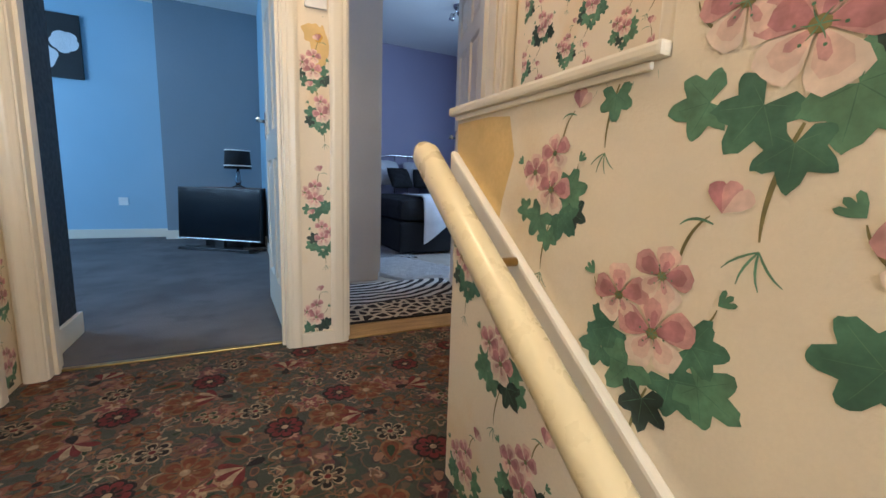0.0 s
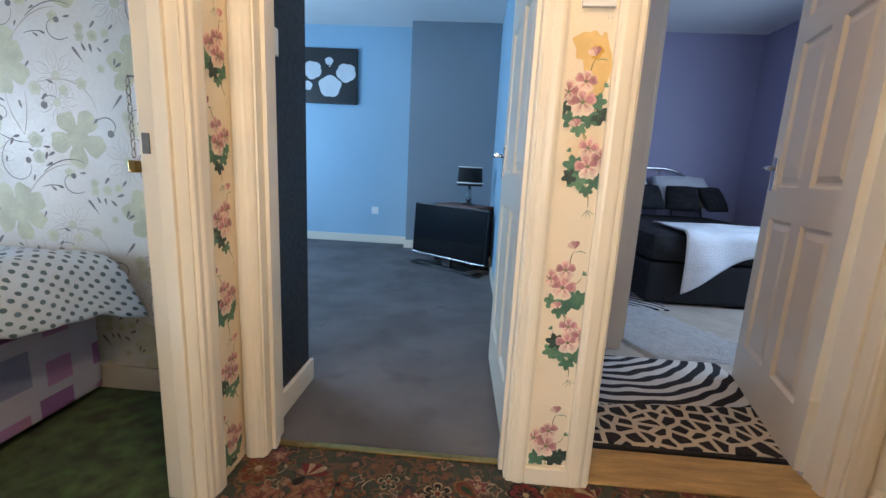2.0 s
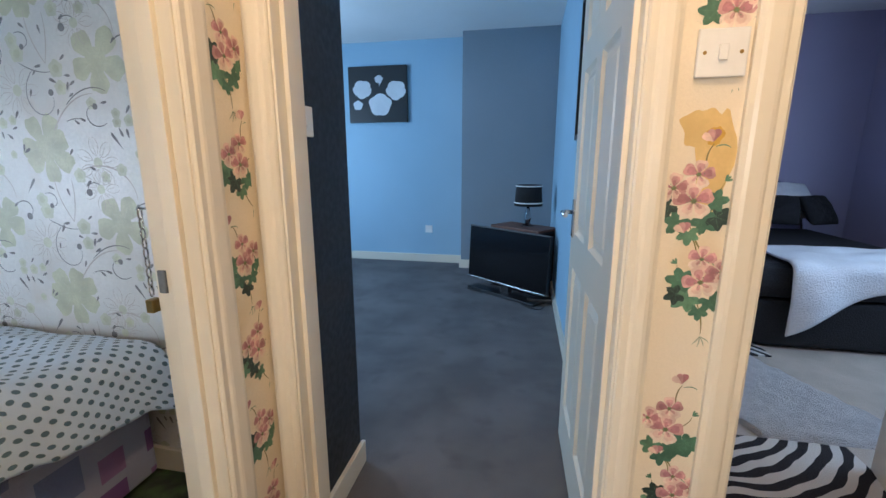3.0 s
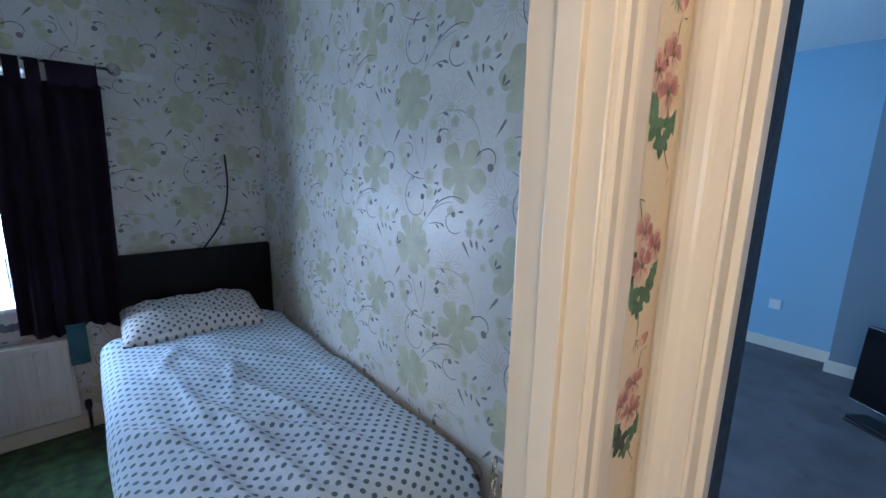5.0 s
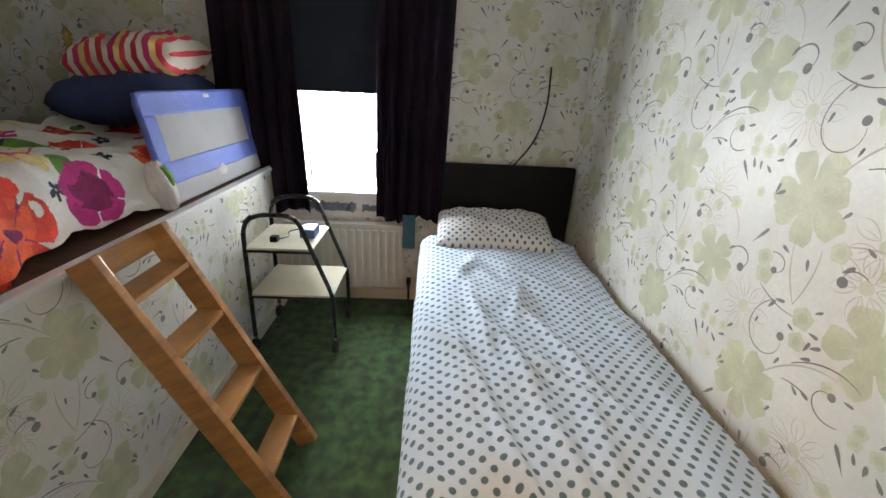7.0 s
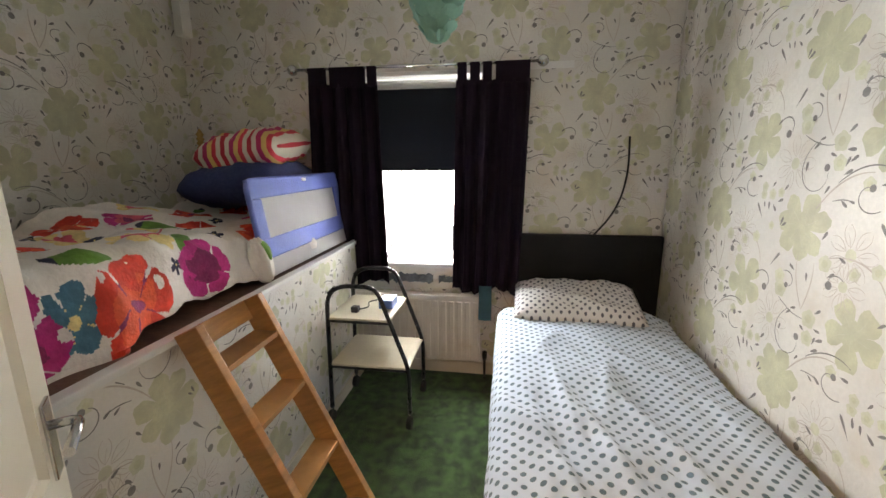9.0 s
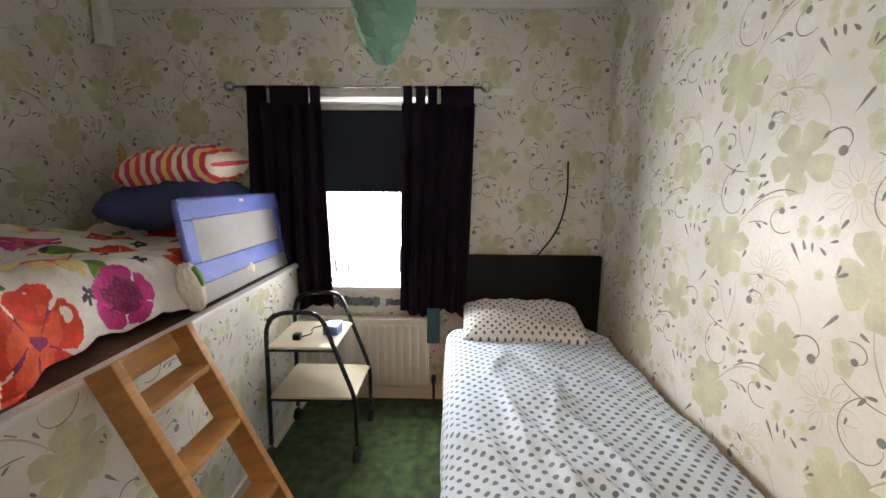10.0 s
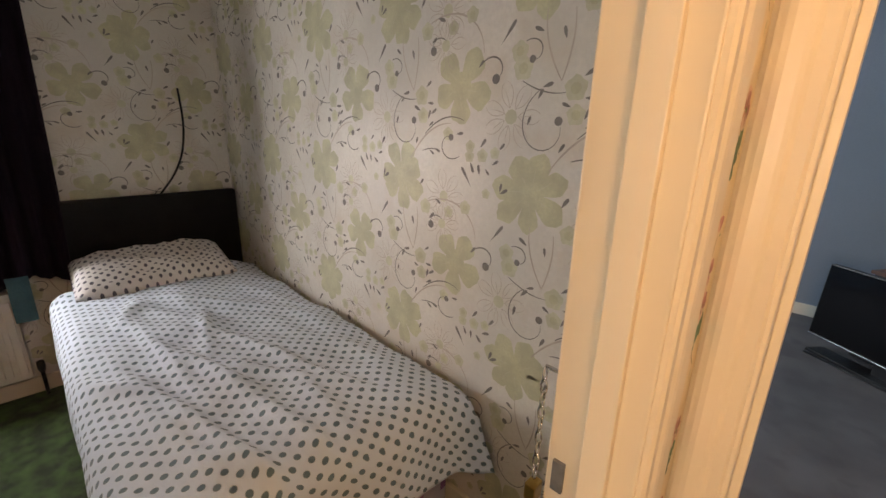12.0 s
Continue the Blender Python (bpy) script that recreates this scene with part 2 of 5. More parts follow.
def patchwork():
    m, nt, b = nodes_of("patchwork_divan_cloth")
    vec = coords(nt)
    v = nt.nodes.new("ShaderNodeTexVoronoi")
    v.distance = "CHEBYCHEV"
    v.inputs["Scale"].default_value, v.inputs["Randomness"].default_value = 5.5, 0.45
    s = nt.nodes.new("ShaderNodeSeparateXYZ")
    nt.links.new(vec, s.inputs[0])
    cb = nt.nodes.new("ShaderNodeCombineXYZ")
    nt.links.new(math_node(nt, "ADD", s.outputs[0], s.outputs[1]), cb.inputs[0])
    nt.links.new(s.outputs[2], cb.inputs[1])
    v.voronoi_dimensions = "2D"
    nt.links.new(cb.outputs[0], v.inputs["Vector"])
    c = nt.nodes.new("ShaderNodeSeparateColor")
    nt.links.new(v.outputs["Color"], c.inputs[0])
    inside = math_node(nt, "LESS_THAN", v.outputs["Distance"], math_node(nt, "MULTIPLY_ADD", c.outputs[1], 0.18, 0.24))
    col = mix(nt, inside, (0.44, 0.45, 0.62), pick(nt, c.outputs[0], [(0.24, 0.12, 0.36), (0.36, 0.20, 0.44), (0.22, 0.26, 0.48), (0.34, 0.22, 0.50)]))
    nt.links.new(col, b.inputs["Base Color"])
    b.inputs["Roughness"].default_value = 0.8
    relief(nt, b, grain(nt, vec, 60), 0.3, 0.003)
    return m


def animal_rug():
    """Cream pile with dark wavy stripes and dark patches."""
    m, nt, b = nodes_of("zebra_giraffe_pile")
    vec = coords(nt)
    w = nt.nodes.new("ShaderNodeTexWave")
    w.wave_type, w.rings_direction = "RINGS", "Z"
    w.inputs["Scale"].default_value, w.inputs["Distortion"].default_value, w.inputs["Detail"].default_value, w.inputs["Detail Scale"].default_value = 4.6, 3.0, 1.0, 1.2
    off = nt.nodes.new("ShaderNodeMapping")
    off.inputs["Location"].default_value = (-0.95, -3.45, 0)
    nt.links.new(vec, off.inputs["Vector"])
    nt.links.new(off.outputs[0], w.inputs["Vector"])
    stripes = math_node(nt, "GREATER_THAN", w.outputs["Fac"], 0.5)
    v = nt.nodes.new("ShaderNodeTexVoronoi")
    v.feature = "DISTANCE_TO_EDGE"
    v.voronoi_dimensions = "2D"
    v.inputs["Scale"].default_value = 15
    nt.links.new(vec, v.inputs["Vector"])
    patches = math_node(nt, "LESS_THAN", v.outputs["Distance"], 0.15)
    s = nt.nodes.new("ShaderNodeSeparateXYZ")
    nt.links.new(vec, s.inputs[0])
    near = math_node(nt, "LESS_THAN", math_node(nt, "MULTIPLY_ADD", s.outputs[0], -0.1, s.outputs[1]), 2.52)
    fac = math_node(nt, "ADD", math_node(nt, "MULTIPLY", near, patches), math_node(nt, "MULTIPLY", math_node(nt, "SUBTRACT", 1.0, near), stripes))
    pale = mix(nt, near, (0.62, 0.60, 0.56), (0.58, 0.50, 0.38))
    nt.links.new(mix(nt, fac, (0.012, 0.010, 0.012), pale), b.inputs["Base Color"])
    b.inputs["Roughness"].default_value = 0.95
    relief(nt, b, grain(nt, vec, 200), 0.5, 0.005)
    return m


def glass(name):
    m, nt, b = nodes_of(name)
    b.inputs["Transmission Weight"].default_value = 1.0
    b.inputs["Roughness"].default_value = 0.02
    b.inputs["IOR"].default_value = 1.45
    return m


def slat_cloth():
    m, nt, b = nodes_of("white_blind_slat")
    t = nt.nodes.new("ShaderNodeBsdfTranslucent")
    t.inputs[0].default_value = (0.9, 0.9, 0.9, 1)
    b.inputs["Base Color"].default_value = (0.85, 0.85, 0.85, 1)
    b.inputs["Roughness"].default_value = 0.8
    mx = nt.nodes.new("ShaderNodeMixShader")
    mx.inputs[0].default_value = 0.6
    nt.links.new(b.outputs[0], mx.inputs[1])
    nt.links.new(t.outputs[0], mx.inputs[2])
    nt.links.new(mx.outputs[0], nt.nodes["Material Output"].inputs[0])
    return m


PAPER_CREAM = surface("cream_wallpaper", (0.80, 0.71, 0.56), 0.6, 0.06, 1.2, 220, 0.15, dirt=(0.66, 0.45, 0.17))
PAPER_SILVER = surface("silver_white_wallpaper", (0.77, 0.75, 0.71), 0.40, 0.10, 2.2, 90, 0.15, dirt=(0.66, 0.58, 0.49))
GLOSS = surface("cream_gloss_paint", (0.76, 0.70, 0.58), 0.30, 0.012, 1.2, 20, 0.0, uneven=0.01, gloss=0.4)
OLDGLOSS = surface("yellowed_gloss_paint", (0.74, 0.64, 0.40), 0.28, 0.06, 3, 30, 0.03, uneven=0.03, gloss=0.5)
WHITE = surface("white_paint", (0.78, 0.78, 0.76), 0.45, 0.04, 2, 60, 0.08)
CEIL = surface("white_ceiling_paint", (0.82, 0.81, 0.79), 0.8, 0.04, 1, 80, 0.2)
BLUE = surface("pale_blue_paint", (0.33, 0.49, 0.62), 0.7, 0.05, 0.9, 90, 0.12)
GREYBLUE = surface("grey_blue_paint", (0.21, 0.26, 0.31), 0.7, 0.06, 0.9, 90, 0.12)
CHARCOAL = surface("charcoal_paint", (0.022, 0.023, 0.028), 0.6, 0.25, 2.0, 40, 0.15, dirt=(0.02, 0.02, 0.03))
PURPLE = surface("lilac_paint", (0.36, 0.34, 0.47), 0.7, 0.05, 0.9, 90, 0.12)
CARPET = landing_carpet()
GREEN = surface("green_carpet", (0.038, 0.090, 0.022), 0.95, 0.65, 15, 260, 0.7, dirt=(0.010, 0.022, 0.010), sheen=0.1, depth=0.006)
GREY = surface("grey_carpet", (0.15, 0.14, 0.14), 0.95, 0.22, 2.5, 260, 0.6, dirt=(0.09, 0.085, 0.085), depth=0.005)
BEIGE = surface("beige_carpet", (0.46, 0.40, 0.33), 0.95, 0.12, 4, 200, 0.6, depth=0.005)
FLUFFY = surface("white_shaggy_pile", (0.72, 0.70, 0.68), 0.95, 0.10, 18, 160, 1.0, depth=0.012)
PINE = surface("varnished_pine", (0.43, 0.20, 0.065), 0.38, 0.22, 5, 22, 0.15, stretch=(1, 1, 6))
BARE = surface("bare_timber_threshold", (0.42, 0.27, 0.10), 0.6, 0.25, 6, 50, 0.3, stretch=(1, 6, 1))
SHELFWOOD = surface("brown_stained_board", (0.13, 0.055, 0.035), 0.5, 0.25, 4, 40, 0.2, stretch=(6, 1, 1))
BLACKLEATHER = surface("black_leatherette", (0.010, 0.010, 0.012), 0.55, 0.3, 3, 160, 0.3, gloss=0.15)
BLACKMETAL = surface("black_enamelled_tube", (0.012, 0.012, 0.014), 0.3, 0.2, 3, 60, 0.05)
CHROME = surface("chrome", (0.6, 0.6, 0.6), 0.18, 0.1, 3, 60, 0.02, metal=1.0)
BRASS = surface("aged_brass", (0.45, 0.30, 0.10), 0.35, 0.25, 6, 60, 0.05, metal=1.0)
RUBBER = surface("black_rubber", (0.02, 0.02, 0.02), 0.7, 0.2, 5, 60, 0.1)
LAMINATE = surface("cream_laminate", (0.62, 0.56, 0.44), 0.35, 0.08, 3, 60, 0.05)
CURTAIN = surface("dark_purple_curtain_cloth", (0.016, 0.009, 0.018), 0.95, 0.25, 3, 300, 0.3, gloss=0.1)
BLIND = surface("dark_blue_roller_blind", (0.018, 0.022, 0.032), 0.8, 0.15, 2, 200, 0.15, gloss=0.15)
NAVY = surface("navy_cotton", (0.032, 0.045, 0.135), 0.85, 0.2, 4, 60, 0.4, depth=0.004)
SKYBLUE = surface("blue_nylon", (0.11, 0.16, 0.52), 0.6, 0.15, 4, 80, 0.3, depth=0.004)
MESHCLOTH = surface("grey_net", (0.50, 0.49, 0.50), 0.8, 0.1, 4, 500, 0.3)
RADIATOR = surface("old_white_radiator_enamel", (0.70, 0.66, 0.60), 0.35, 0.06, 3, 40, 0.08, dirt=(0.55, 0.45, 0.35))
PLASTER = surface("bare_grey_plaster", (0.16, 0.18, 0.20), 0.9, 0.3, 9, 60, 0.4)
TEAL = surface("teal_cloth", (0.05, 0.13, 0.16), 0.9, 0.2, 6, 100, 0.3)
MINT = surface("mint_paper", (0.26, 0.55, 0.47), 0.7, 0.1, 8, 80, 0.3)
SCREEN = surface("black_screen_glass", (0.004, 0.004, 0.005), 0.15, 0.2, 2, 60, 0.0)
BLACKPLASTIC = surface("black_plastic", (0.012, 0.012, 0.013), 0.4, 0.2, 4, 80, 0.1)
BLACKCLOTH = surface("black_bed_cloth", (0.008, 0.008, 0.010), 0.85, 0.3, 4, 100, 0.4, depth=0.005)
WHITECLOTH = surface("white_throw_cloth", (0.68, 0.69, 0.71), 0.9, 0.08, 5, 90, 0.5, depth=0.006)
BLUEPLASTIC = surface("blue_plastic", (0.10, 0.18, 0.42), 0.4, 0.1, 5, 80, 0.1)
STAIN = surface("orange_damp_stain", (0.62, 0.36, 0.05), 0.6, 0.2, 9, 60, 0.1)
WARDROBE = surface("pale_cream_board", (0.60, 0.57, 0.52), 0.5, 0.05, 2, 60, 0.08)
PINKFLOWER = surface("purple_silk_petals", (0.32, 0.05, 0.26), 0.7, 0.4, 30, 90, 0.2)
DOTS = dotted("grey_dotted_white_cotton", (0.62, 0.74, 0.90), (0.11, 0.19, 0.27), 0.052, 0.25)
PILLOWDOTS = dotted("grey_dotted_pillow_cotton", (0.70, 0.71, 0.73), (0.10, 0.11, 0.15), 0.046, 0.25)
FLORAL = surface("white_duvet_cotton", (0.76, 0.72, 0.68), 0.85, 0.10, 6, 60, 0.35, depth=0.004)
STRIPES = striped("red_striped_pillow_cotton", [(0.75, 0.68, 0.58), (0.55, 0.03, 0.05), (0.78, 0.70, 0.60), (0.55, 0.03, 0.14), (0.80, 0.55, 0.20), (0.72, 0.05, 0.08)], 0.15)
PATCH = patchwork()
ANIMAL = animal_rug()
GLASS = glass("window_glass")
SLAT = slat_cloth()

# ---- the large structure ----
TOP = 2.62
WX = -3.33          # bedroom window wall
RY = 2.45           # bedroom party wall
LX = -0.466          # landing side of the bedroom door wall
FY = 2.12           # landing face of the wall with two doors

floor_l = structure("floor_landing", boxes((-0.49, 1.08, -0.20, 1.50, 2.19, 0.0), (0.66, -0.90, -0.20, 1.50, 1.08, 0.0)), CARPET, "dark green patterned carpet with red and cream flowers", "floor")
structure("floor_bedroom", boxes((WX, -0.85, -0.2, -0.49, RY, 0.0)), GREEN, "mottled dark green carpet in the small bedroom", "floor")
structure("floor_blue_room", boxes((WX, 2.53, -0.2, -0.49, 6.20, 0.0), (-0.49, 2.19, -0.2, 0.53, 6.20, 0.0)), GREY, "worn grey carpet in the blue room", "floor")
structure("floor_purple_room", boxes((0.53, 2.19, -0.2, 3.45, 6.25, 0.0)), BEIGE, "beige carpet in the lilac room", "floor")
structure("ceiling", boxes((-3.6, -2.6, TOP, 3.6, 6.4, TOP + 0.1)), CEIL, "plain white painted ceiling", "ceiling")

w_win = structure("wall_bedroom_window", boxes((WX - 0.27, -0.85, -0.2, WX, 0.47, TOP), (WX - 0.27, 1.30, -0.2, WX, RY, TOP), (WX - 0.27, 0.47, -0.2, WX, 1.30, 0.80), (WX - 0.27, 0.47, 2.07, WX, 1.30, TOP)), PAPER_SILVER, "bedroom window wall in silver and green flowered wallpaper", "wall")
w_right = structure("wall_bedroom_party", boxes((WX, RY, -0.2, -0.57, RY + 0.08, TOP)), PAPER_SILVER, "bedroom side wall in silver and green flowered wallpaper", "wall")
w_left = structure("wall_bedroom_left", boxes((WX, -0.85, -0.2, -0.57, -0.75, TOP)), PAPER_SILVER, "bedroom wall behind the raised bed in flowered wallpaper", "wall")
structure("wall_bedroom_door", boxes((-0.57, -0.85, -2.6, -0.49, 1.12, TOP), (-0.57, 1.12, 2.03, -0.49, 1.94, TOP), (-0.57, 1.94, -0.2, -0.49, RY, TOP)), PAPER_SILVER, "bedroom side of the door wall in flowered wallpaper", "wall")
w_door = structure("wall_landing_left", boxes((-0.49, -2.6, -2.6, LX, 1.12, TOP), (-0.49, 1.12, 2.03, LX, 1.94, TOP), (-0.49, 1.94, -0.2, LX, FY, TOP)), PAPER_CREAM, "landing wall round the bedroom door in cream flowered wallpaper", "wall")
w_front = structure("wall_landing_front", boxes((-0.49, FY, -0.2, -0.42, FY + 0.05, TOP), (0.42, FY, -0.2, 0.64, FY + 0.05, TOP), (1.44, FY, -0.2, 1.60, FY + 0.05, TOP), (-0.42, FY, 2.03, 0.42, FY + 0.05, TOP), (0.64, FY, 2.03, 1.44, FY + 0.05, TOP)), PAPER_CREAM, "landing wall with two doorways in cream flowered wallpaper", "wall")
structure("wall_blue_near", boxes((0.42, FY + 0.05, -0.2, 0.53, FY + 0.12, TOP), (-0.45, FY + 0.05, 2.03, 0.42, FY + 0.12, TOP)), BLUE, "pale blue painted wall inside the blue room's doorway", "wall")
structure("wall_blue_nib", boxes((-0.49, FY + 0.05, -0.2, -0.45, 2.63, TOP)), CHARCOAL, "dark charcoal painted side wall inside the blue room", "wall")
structure("wall_blue_back", boxes((WX, RY + 0.08, -0.2, -0.49, 2.63, TOP)), BLUE, "pale blue painted wall backing the bedroom", "wall")
structure("wall_blue_far", boxes((WX - 0.2, 6.20, -0.2, 0.53, 6.35, TOP)), BLUE, "pale blue painted far wall with white skirting", "wall")
structure("wall_blue_chimney", boxes((-0.54, 5.98, 0.0, 0.48, 6.20, TOP)), GREYBLUE, "grey-blue painted chimney breast", "wall")
structure("wall_blue_window", boxes((WX - 0.2, 2.53, -0.2, WX, 3.5, TOP), (WX - 0.2, 5.1, -0.2, WX, 6.20, TOP), (WX - 0.2, 3.5, -0.2, WX, 5.1, 0.85), (WX - 0.2, 3.5, 2.15, WX, 5.1, TOP)), BLUE, "pale blue painted outer wall with a window", "wall")
structure("wall_partition_blue", boxes((0.48, FY + 0.12, -0.2, 0.53, 6.2, TOP)), BLUE, "pale blue painted partition beside the open door", "wall")
structure("wall_partition_purple", boxes((0.53, FY + 0.05, -0.2, 0.58, 6.1, TOP), (0.58, FY + 0.05, -0.2, 0.64, FY + 0.12, TOP), (1.44, FY + 0.05, -0.2, 3.45, FY + 0.12, TOP), (0.64, FY + 0.05, 2.03, 1.44, FY + 0.12, TOP)), PURPLE, "lilac painted near walls of the bed room", "wall")
structure("wall_purple_far", boxes((0.53, 6.10, -0.2, 3.6, 6.25, TOP)), PURPLE, "lilac painted wall behind the bed's head", "wall")
structure("wall_purple_window", boxes((3.40, 2.24, -0.2, 3.6, 2.9, TOP), (3.40, 4.3, -0.2, 3.6, 6.1, TOP), (3.40, 2.9, -0.2, 3.6, 4.3, 0.9), (3.40, 2.9, 2.1, 3.6, 4.3, TOP)), PURPLE, "lilac painted outer wall with a window", "wall")
w_lr = structure("wall_landing_right", boxes((1.50, -0.9, -0.2, 1.60, 0.42, TOP), (1.50, 1.24, -0.2, 1.60, FY, TOP), (1.50, 0.42, 2.03, 1.60, 1.24, TOP)), PAPER_CREAM, "landing side wall in cream flowered wallpaper", "wall")
structure("wall_landing_back", boxes((0.66, -1.0, -0.2, 1.60, -0.9, TOP)), PAPER_CREAM, "landing end wall in cream wallpaper", "wall")
w_stair = structure("wall_stair_right", boxes((0.68, -2.6, -2.6, 0.76, 0.62, TOP), (0.68, 0.62, -2.6, 0.76, 1.13, 0.875)), PAPER_CREAM, "stair wall dropping to a low parapet, cream flowered wallpaper", "wall")
# unseen end wall; its opening is assumed, to go with the added stair fill
structure("wall_stair_end", boxes((-0.49, -2.7, -2.6, -0.25, -2.6, TOP), (0.50, -2.7, -2.6, 0.76, -2.6, TOP), (-0.25, -2.7, -2.6, 0.50, -2.6, 0.85), (-0.25, -2.7, 2.05, 0.50, -2.6, TOP)), PAPER_CREAM, "end wall of the stairwell in cream wallpaper", "wall")
w_stub = structure("wall_stair_left", boxes((LX, -0.4, -2.6, -0.33, 1.10, 0.0)), PAPER_CREAM, "low stair wall in cream flowered wallpaper", "wall")

stair = thing("staircase", (0, 0, 0), "carpeted stairs climbing to the landing", "stairs")
for k in range(10):
    part("step", boxes((-0.33, 1.08 - 0.255 * (k + 1), -0.19 * (k + 1) - 0.19, 0.68, 1.08 - 0.255 * k, -0.19 * (k + 1)), r=0.008), CARPET, stair)
structure("floor_stair_foot", boxes((-0.49, -2.6, -2.3, 0.76, -1.4, -2.09)), CARPET, "patterned carpet at the stair foot", "floor")


def moulding(name, label, runs):
    bm = bmesh.new()
    for r in runs:
        box(bm, *r)
    return structure(name, bevel(bm, 0.004), GLOSS, label, "trim")


def door_trim(name, label, axis, a0, a1, face, out, depth, wide=0.072):
    """Lining and moulded architrave of a doorway in a wall at right angles to axis; out: the side that the architrave faces."""
    owner = thing(name, (0, 0, 0), label, "door frame")
    def put(kind, p0, p1, q0, q1, z0, z1, r=0.006):
        q0, q1 = min(q0, q1), max(q0, q1)
        row = (q0, p0, z0, q1, p1, z1) if axis == "x" else (p0, q0, z0, p1, q1, z1)
        part(kind, boxes(row, r=r), GLOSS, owner)
    back = face - out * depth
    put("jamb", a0 - 0.028, a0, face + out * 0.003, back, 0, 2.03, 0.003)
    put("jamb", a1, a1 + 0.028, face + out * 0.003, back, 0, 2.03, 0.003)
    put("head", a0 - 0.028, a1 + 0.028, face + out * 0.003, back, 2.03, 2.058, 0.003)
    mid = face - out * depth * 0.55
    put("door_stop", a0, a0 + 0.013, mid, mid + out * 0.035, 0, 2.03, 0.002)
    put("door_stop", a1 - 0.013, a1, mid, mid + out * 0.035, 0, 2.03, 0.002)
    profile = ((0, 0), (0, 0.009), (0.004, 0.013), (0.018, 0.013), (0.024, 0.0165), (0.030, 0.018), (wide - 0.018, 0.019), (wide - 0.010, 0.017), (wide - 0.004, 0.013), (wide, 0.011), (wide, 0))
    for s, edge in ((-1, a0 - 0.006), (1, a1 + 0.006)):
        bm = bmesh.new()
        rings = []
        for z in (0.0, 2.062):
            rings.append([bm.verts.new((face + out * t, edge + s * w, z) if axis == "x" else (edge + s * w, face + out * t, z)) for w, t in profile])
        for q in range(len(profile)):
            bm.faces.new((rings[0][q], rings[0][(q + 1) % len(profile)], rings[1][(q + 1) % len(profile)], rings[1][q]))
        bm.faces.new(rings[0])
        bm.faces.new(rings[1])
        bmesh.ops.recalc_face_normals(bm, faces=bm.faces[:])
        part("architrave", bm, GLOSS, owner)
    put("head_architrave", a0 - wide - 0.006, a1 + wide + 0.006, face, face + out * 0.018, 2.064, 2.064 + wide)
    return owner


frame_bed = door_trim("door_frame", "cream gloss frame of the small bedroom's doorway", "x", 1.15, 1.913, LX, 1, 0.115, 0.074)
door_trim("door_frame", "cream gloss frame of the blue room's doorway", "y", -0.390, 0.395, FY, -1, 0.125, 0.062)
door_trim("door_frame", "cream gloss frame of the lilac room's doorway", "y", 0.665, 1.415, FY, -1, 0.125)
door_trim("door_frame", "cream gloss frame of a closed landing door", "x", 0.45, 1.21, 1.50, -1, 0.10)
part("strike_plate", boxes((-0.570, 1.907, 0.972, -0.552, 1.9135, 1.022), r=0.002), PLASTER, frame_bed, "dull worn strike plate")

moulding("baseboard_pier", "cream gloss skirting on the pier between doors", [(0.46, FY - 0.02, 0, 0.60, FY, 0.06)])
moulding("baseboard_landing_right", "cream gloss skirting of the landing wall", [(1.482, -0.9, 0, 1.50, 0.36, 0.10), (1.482, 1.31, 0, 1.50, FY - 0.03, 0.10)])
moulding("baseboard_blue", "white skirting of the blue room", [(-0.45, 2.25, 0, -0.432, 2.645, 0.10), (-3.33, 6.182, 0, -0.56, 6.20, 0.10), (-0.56, 5.96, 0, 0.46, 5.98, 0.10), (-0.56, 5.98, 0, -0.54, 6.20, 0.10), (0.462, 3.1, 0, 0.48, 5.98, 0.10)])
moulding("baseboard_bedroom", "cream skirting of the small bedroom", [(-3.33, RY - 0.018, 0, -0.57, RY, 0.10), (WX, 0.46, 0, WX + 0.018, 1.45, 0.09)])
moulding("baseboard_purple", "cream skirting of the lilac room", [(0.58, 3.9, 0, 0.60, 6.1, 0.10), (0.6, 6.08, 0, 3.4, 6.1, 0.10)])
structure("threshold_purple", boxes((0.665, 2.125, 0, 1.415, 2.30, 0.008), r=0.002), BARE, "bare timber threshold board", "threshold")
structure("threshold_blue", boxes((-0.400, 2.175, 0, 0.395, 2.20, 0.008), r=0.003), BRASS, "worn brass carpet strip", "threshold")
structure("threshold_bedroom", boxes((-0.508, 1.15, 0, -0.478, 1.925, 0.008), r=0.003), BRASS, "worn brass carpet strip at the bedroom", "threshold")

# parapet cap, string board and handrails
cap = thing("parapet_cap", (0, 0, 0), "cream gloss wooden cap on the low stair wall", "trim")
part("board", boxes((0.664, 0.622, 0.875, 0.785, 1.150, 0.894), r=0.006), GLOSS, cap)
part("bead", boxes((0.672, 0.64, 0.864, 0.68, 1.13, 0.875), r=0.004), GLOSS, cap)


def sloped(x0, x1, y0, y1, z_at_y1, height, slope=0.737):
    """A board that falls away from y1 to y0, plumb at its ends."""
    bm = bmesh.new()
    vs = [bm.verts.new((x, y, z_at_y1 - (y1 - y) * slope + h)) for x in (x0, x1) for y, h in ((y0, 0), (y1, 0), (y1, height), (y0, height))]
    for f in ((0, 1, 2, 3), (7, 6, 5, 4), (0, 4, 5, 1), (1, 5, 6, 2), (2, 6, 7, 3), (3, 7, 4, 0)):
        bm.faces.new([vs[i] for i in f])
    bmesh.ops.recalc_face_normals(bm, faces=bm.faces[:])
    return bevel(bm, 0.006)


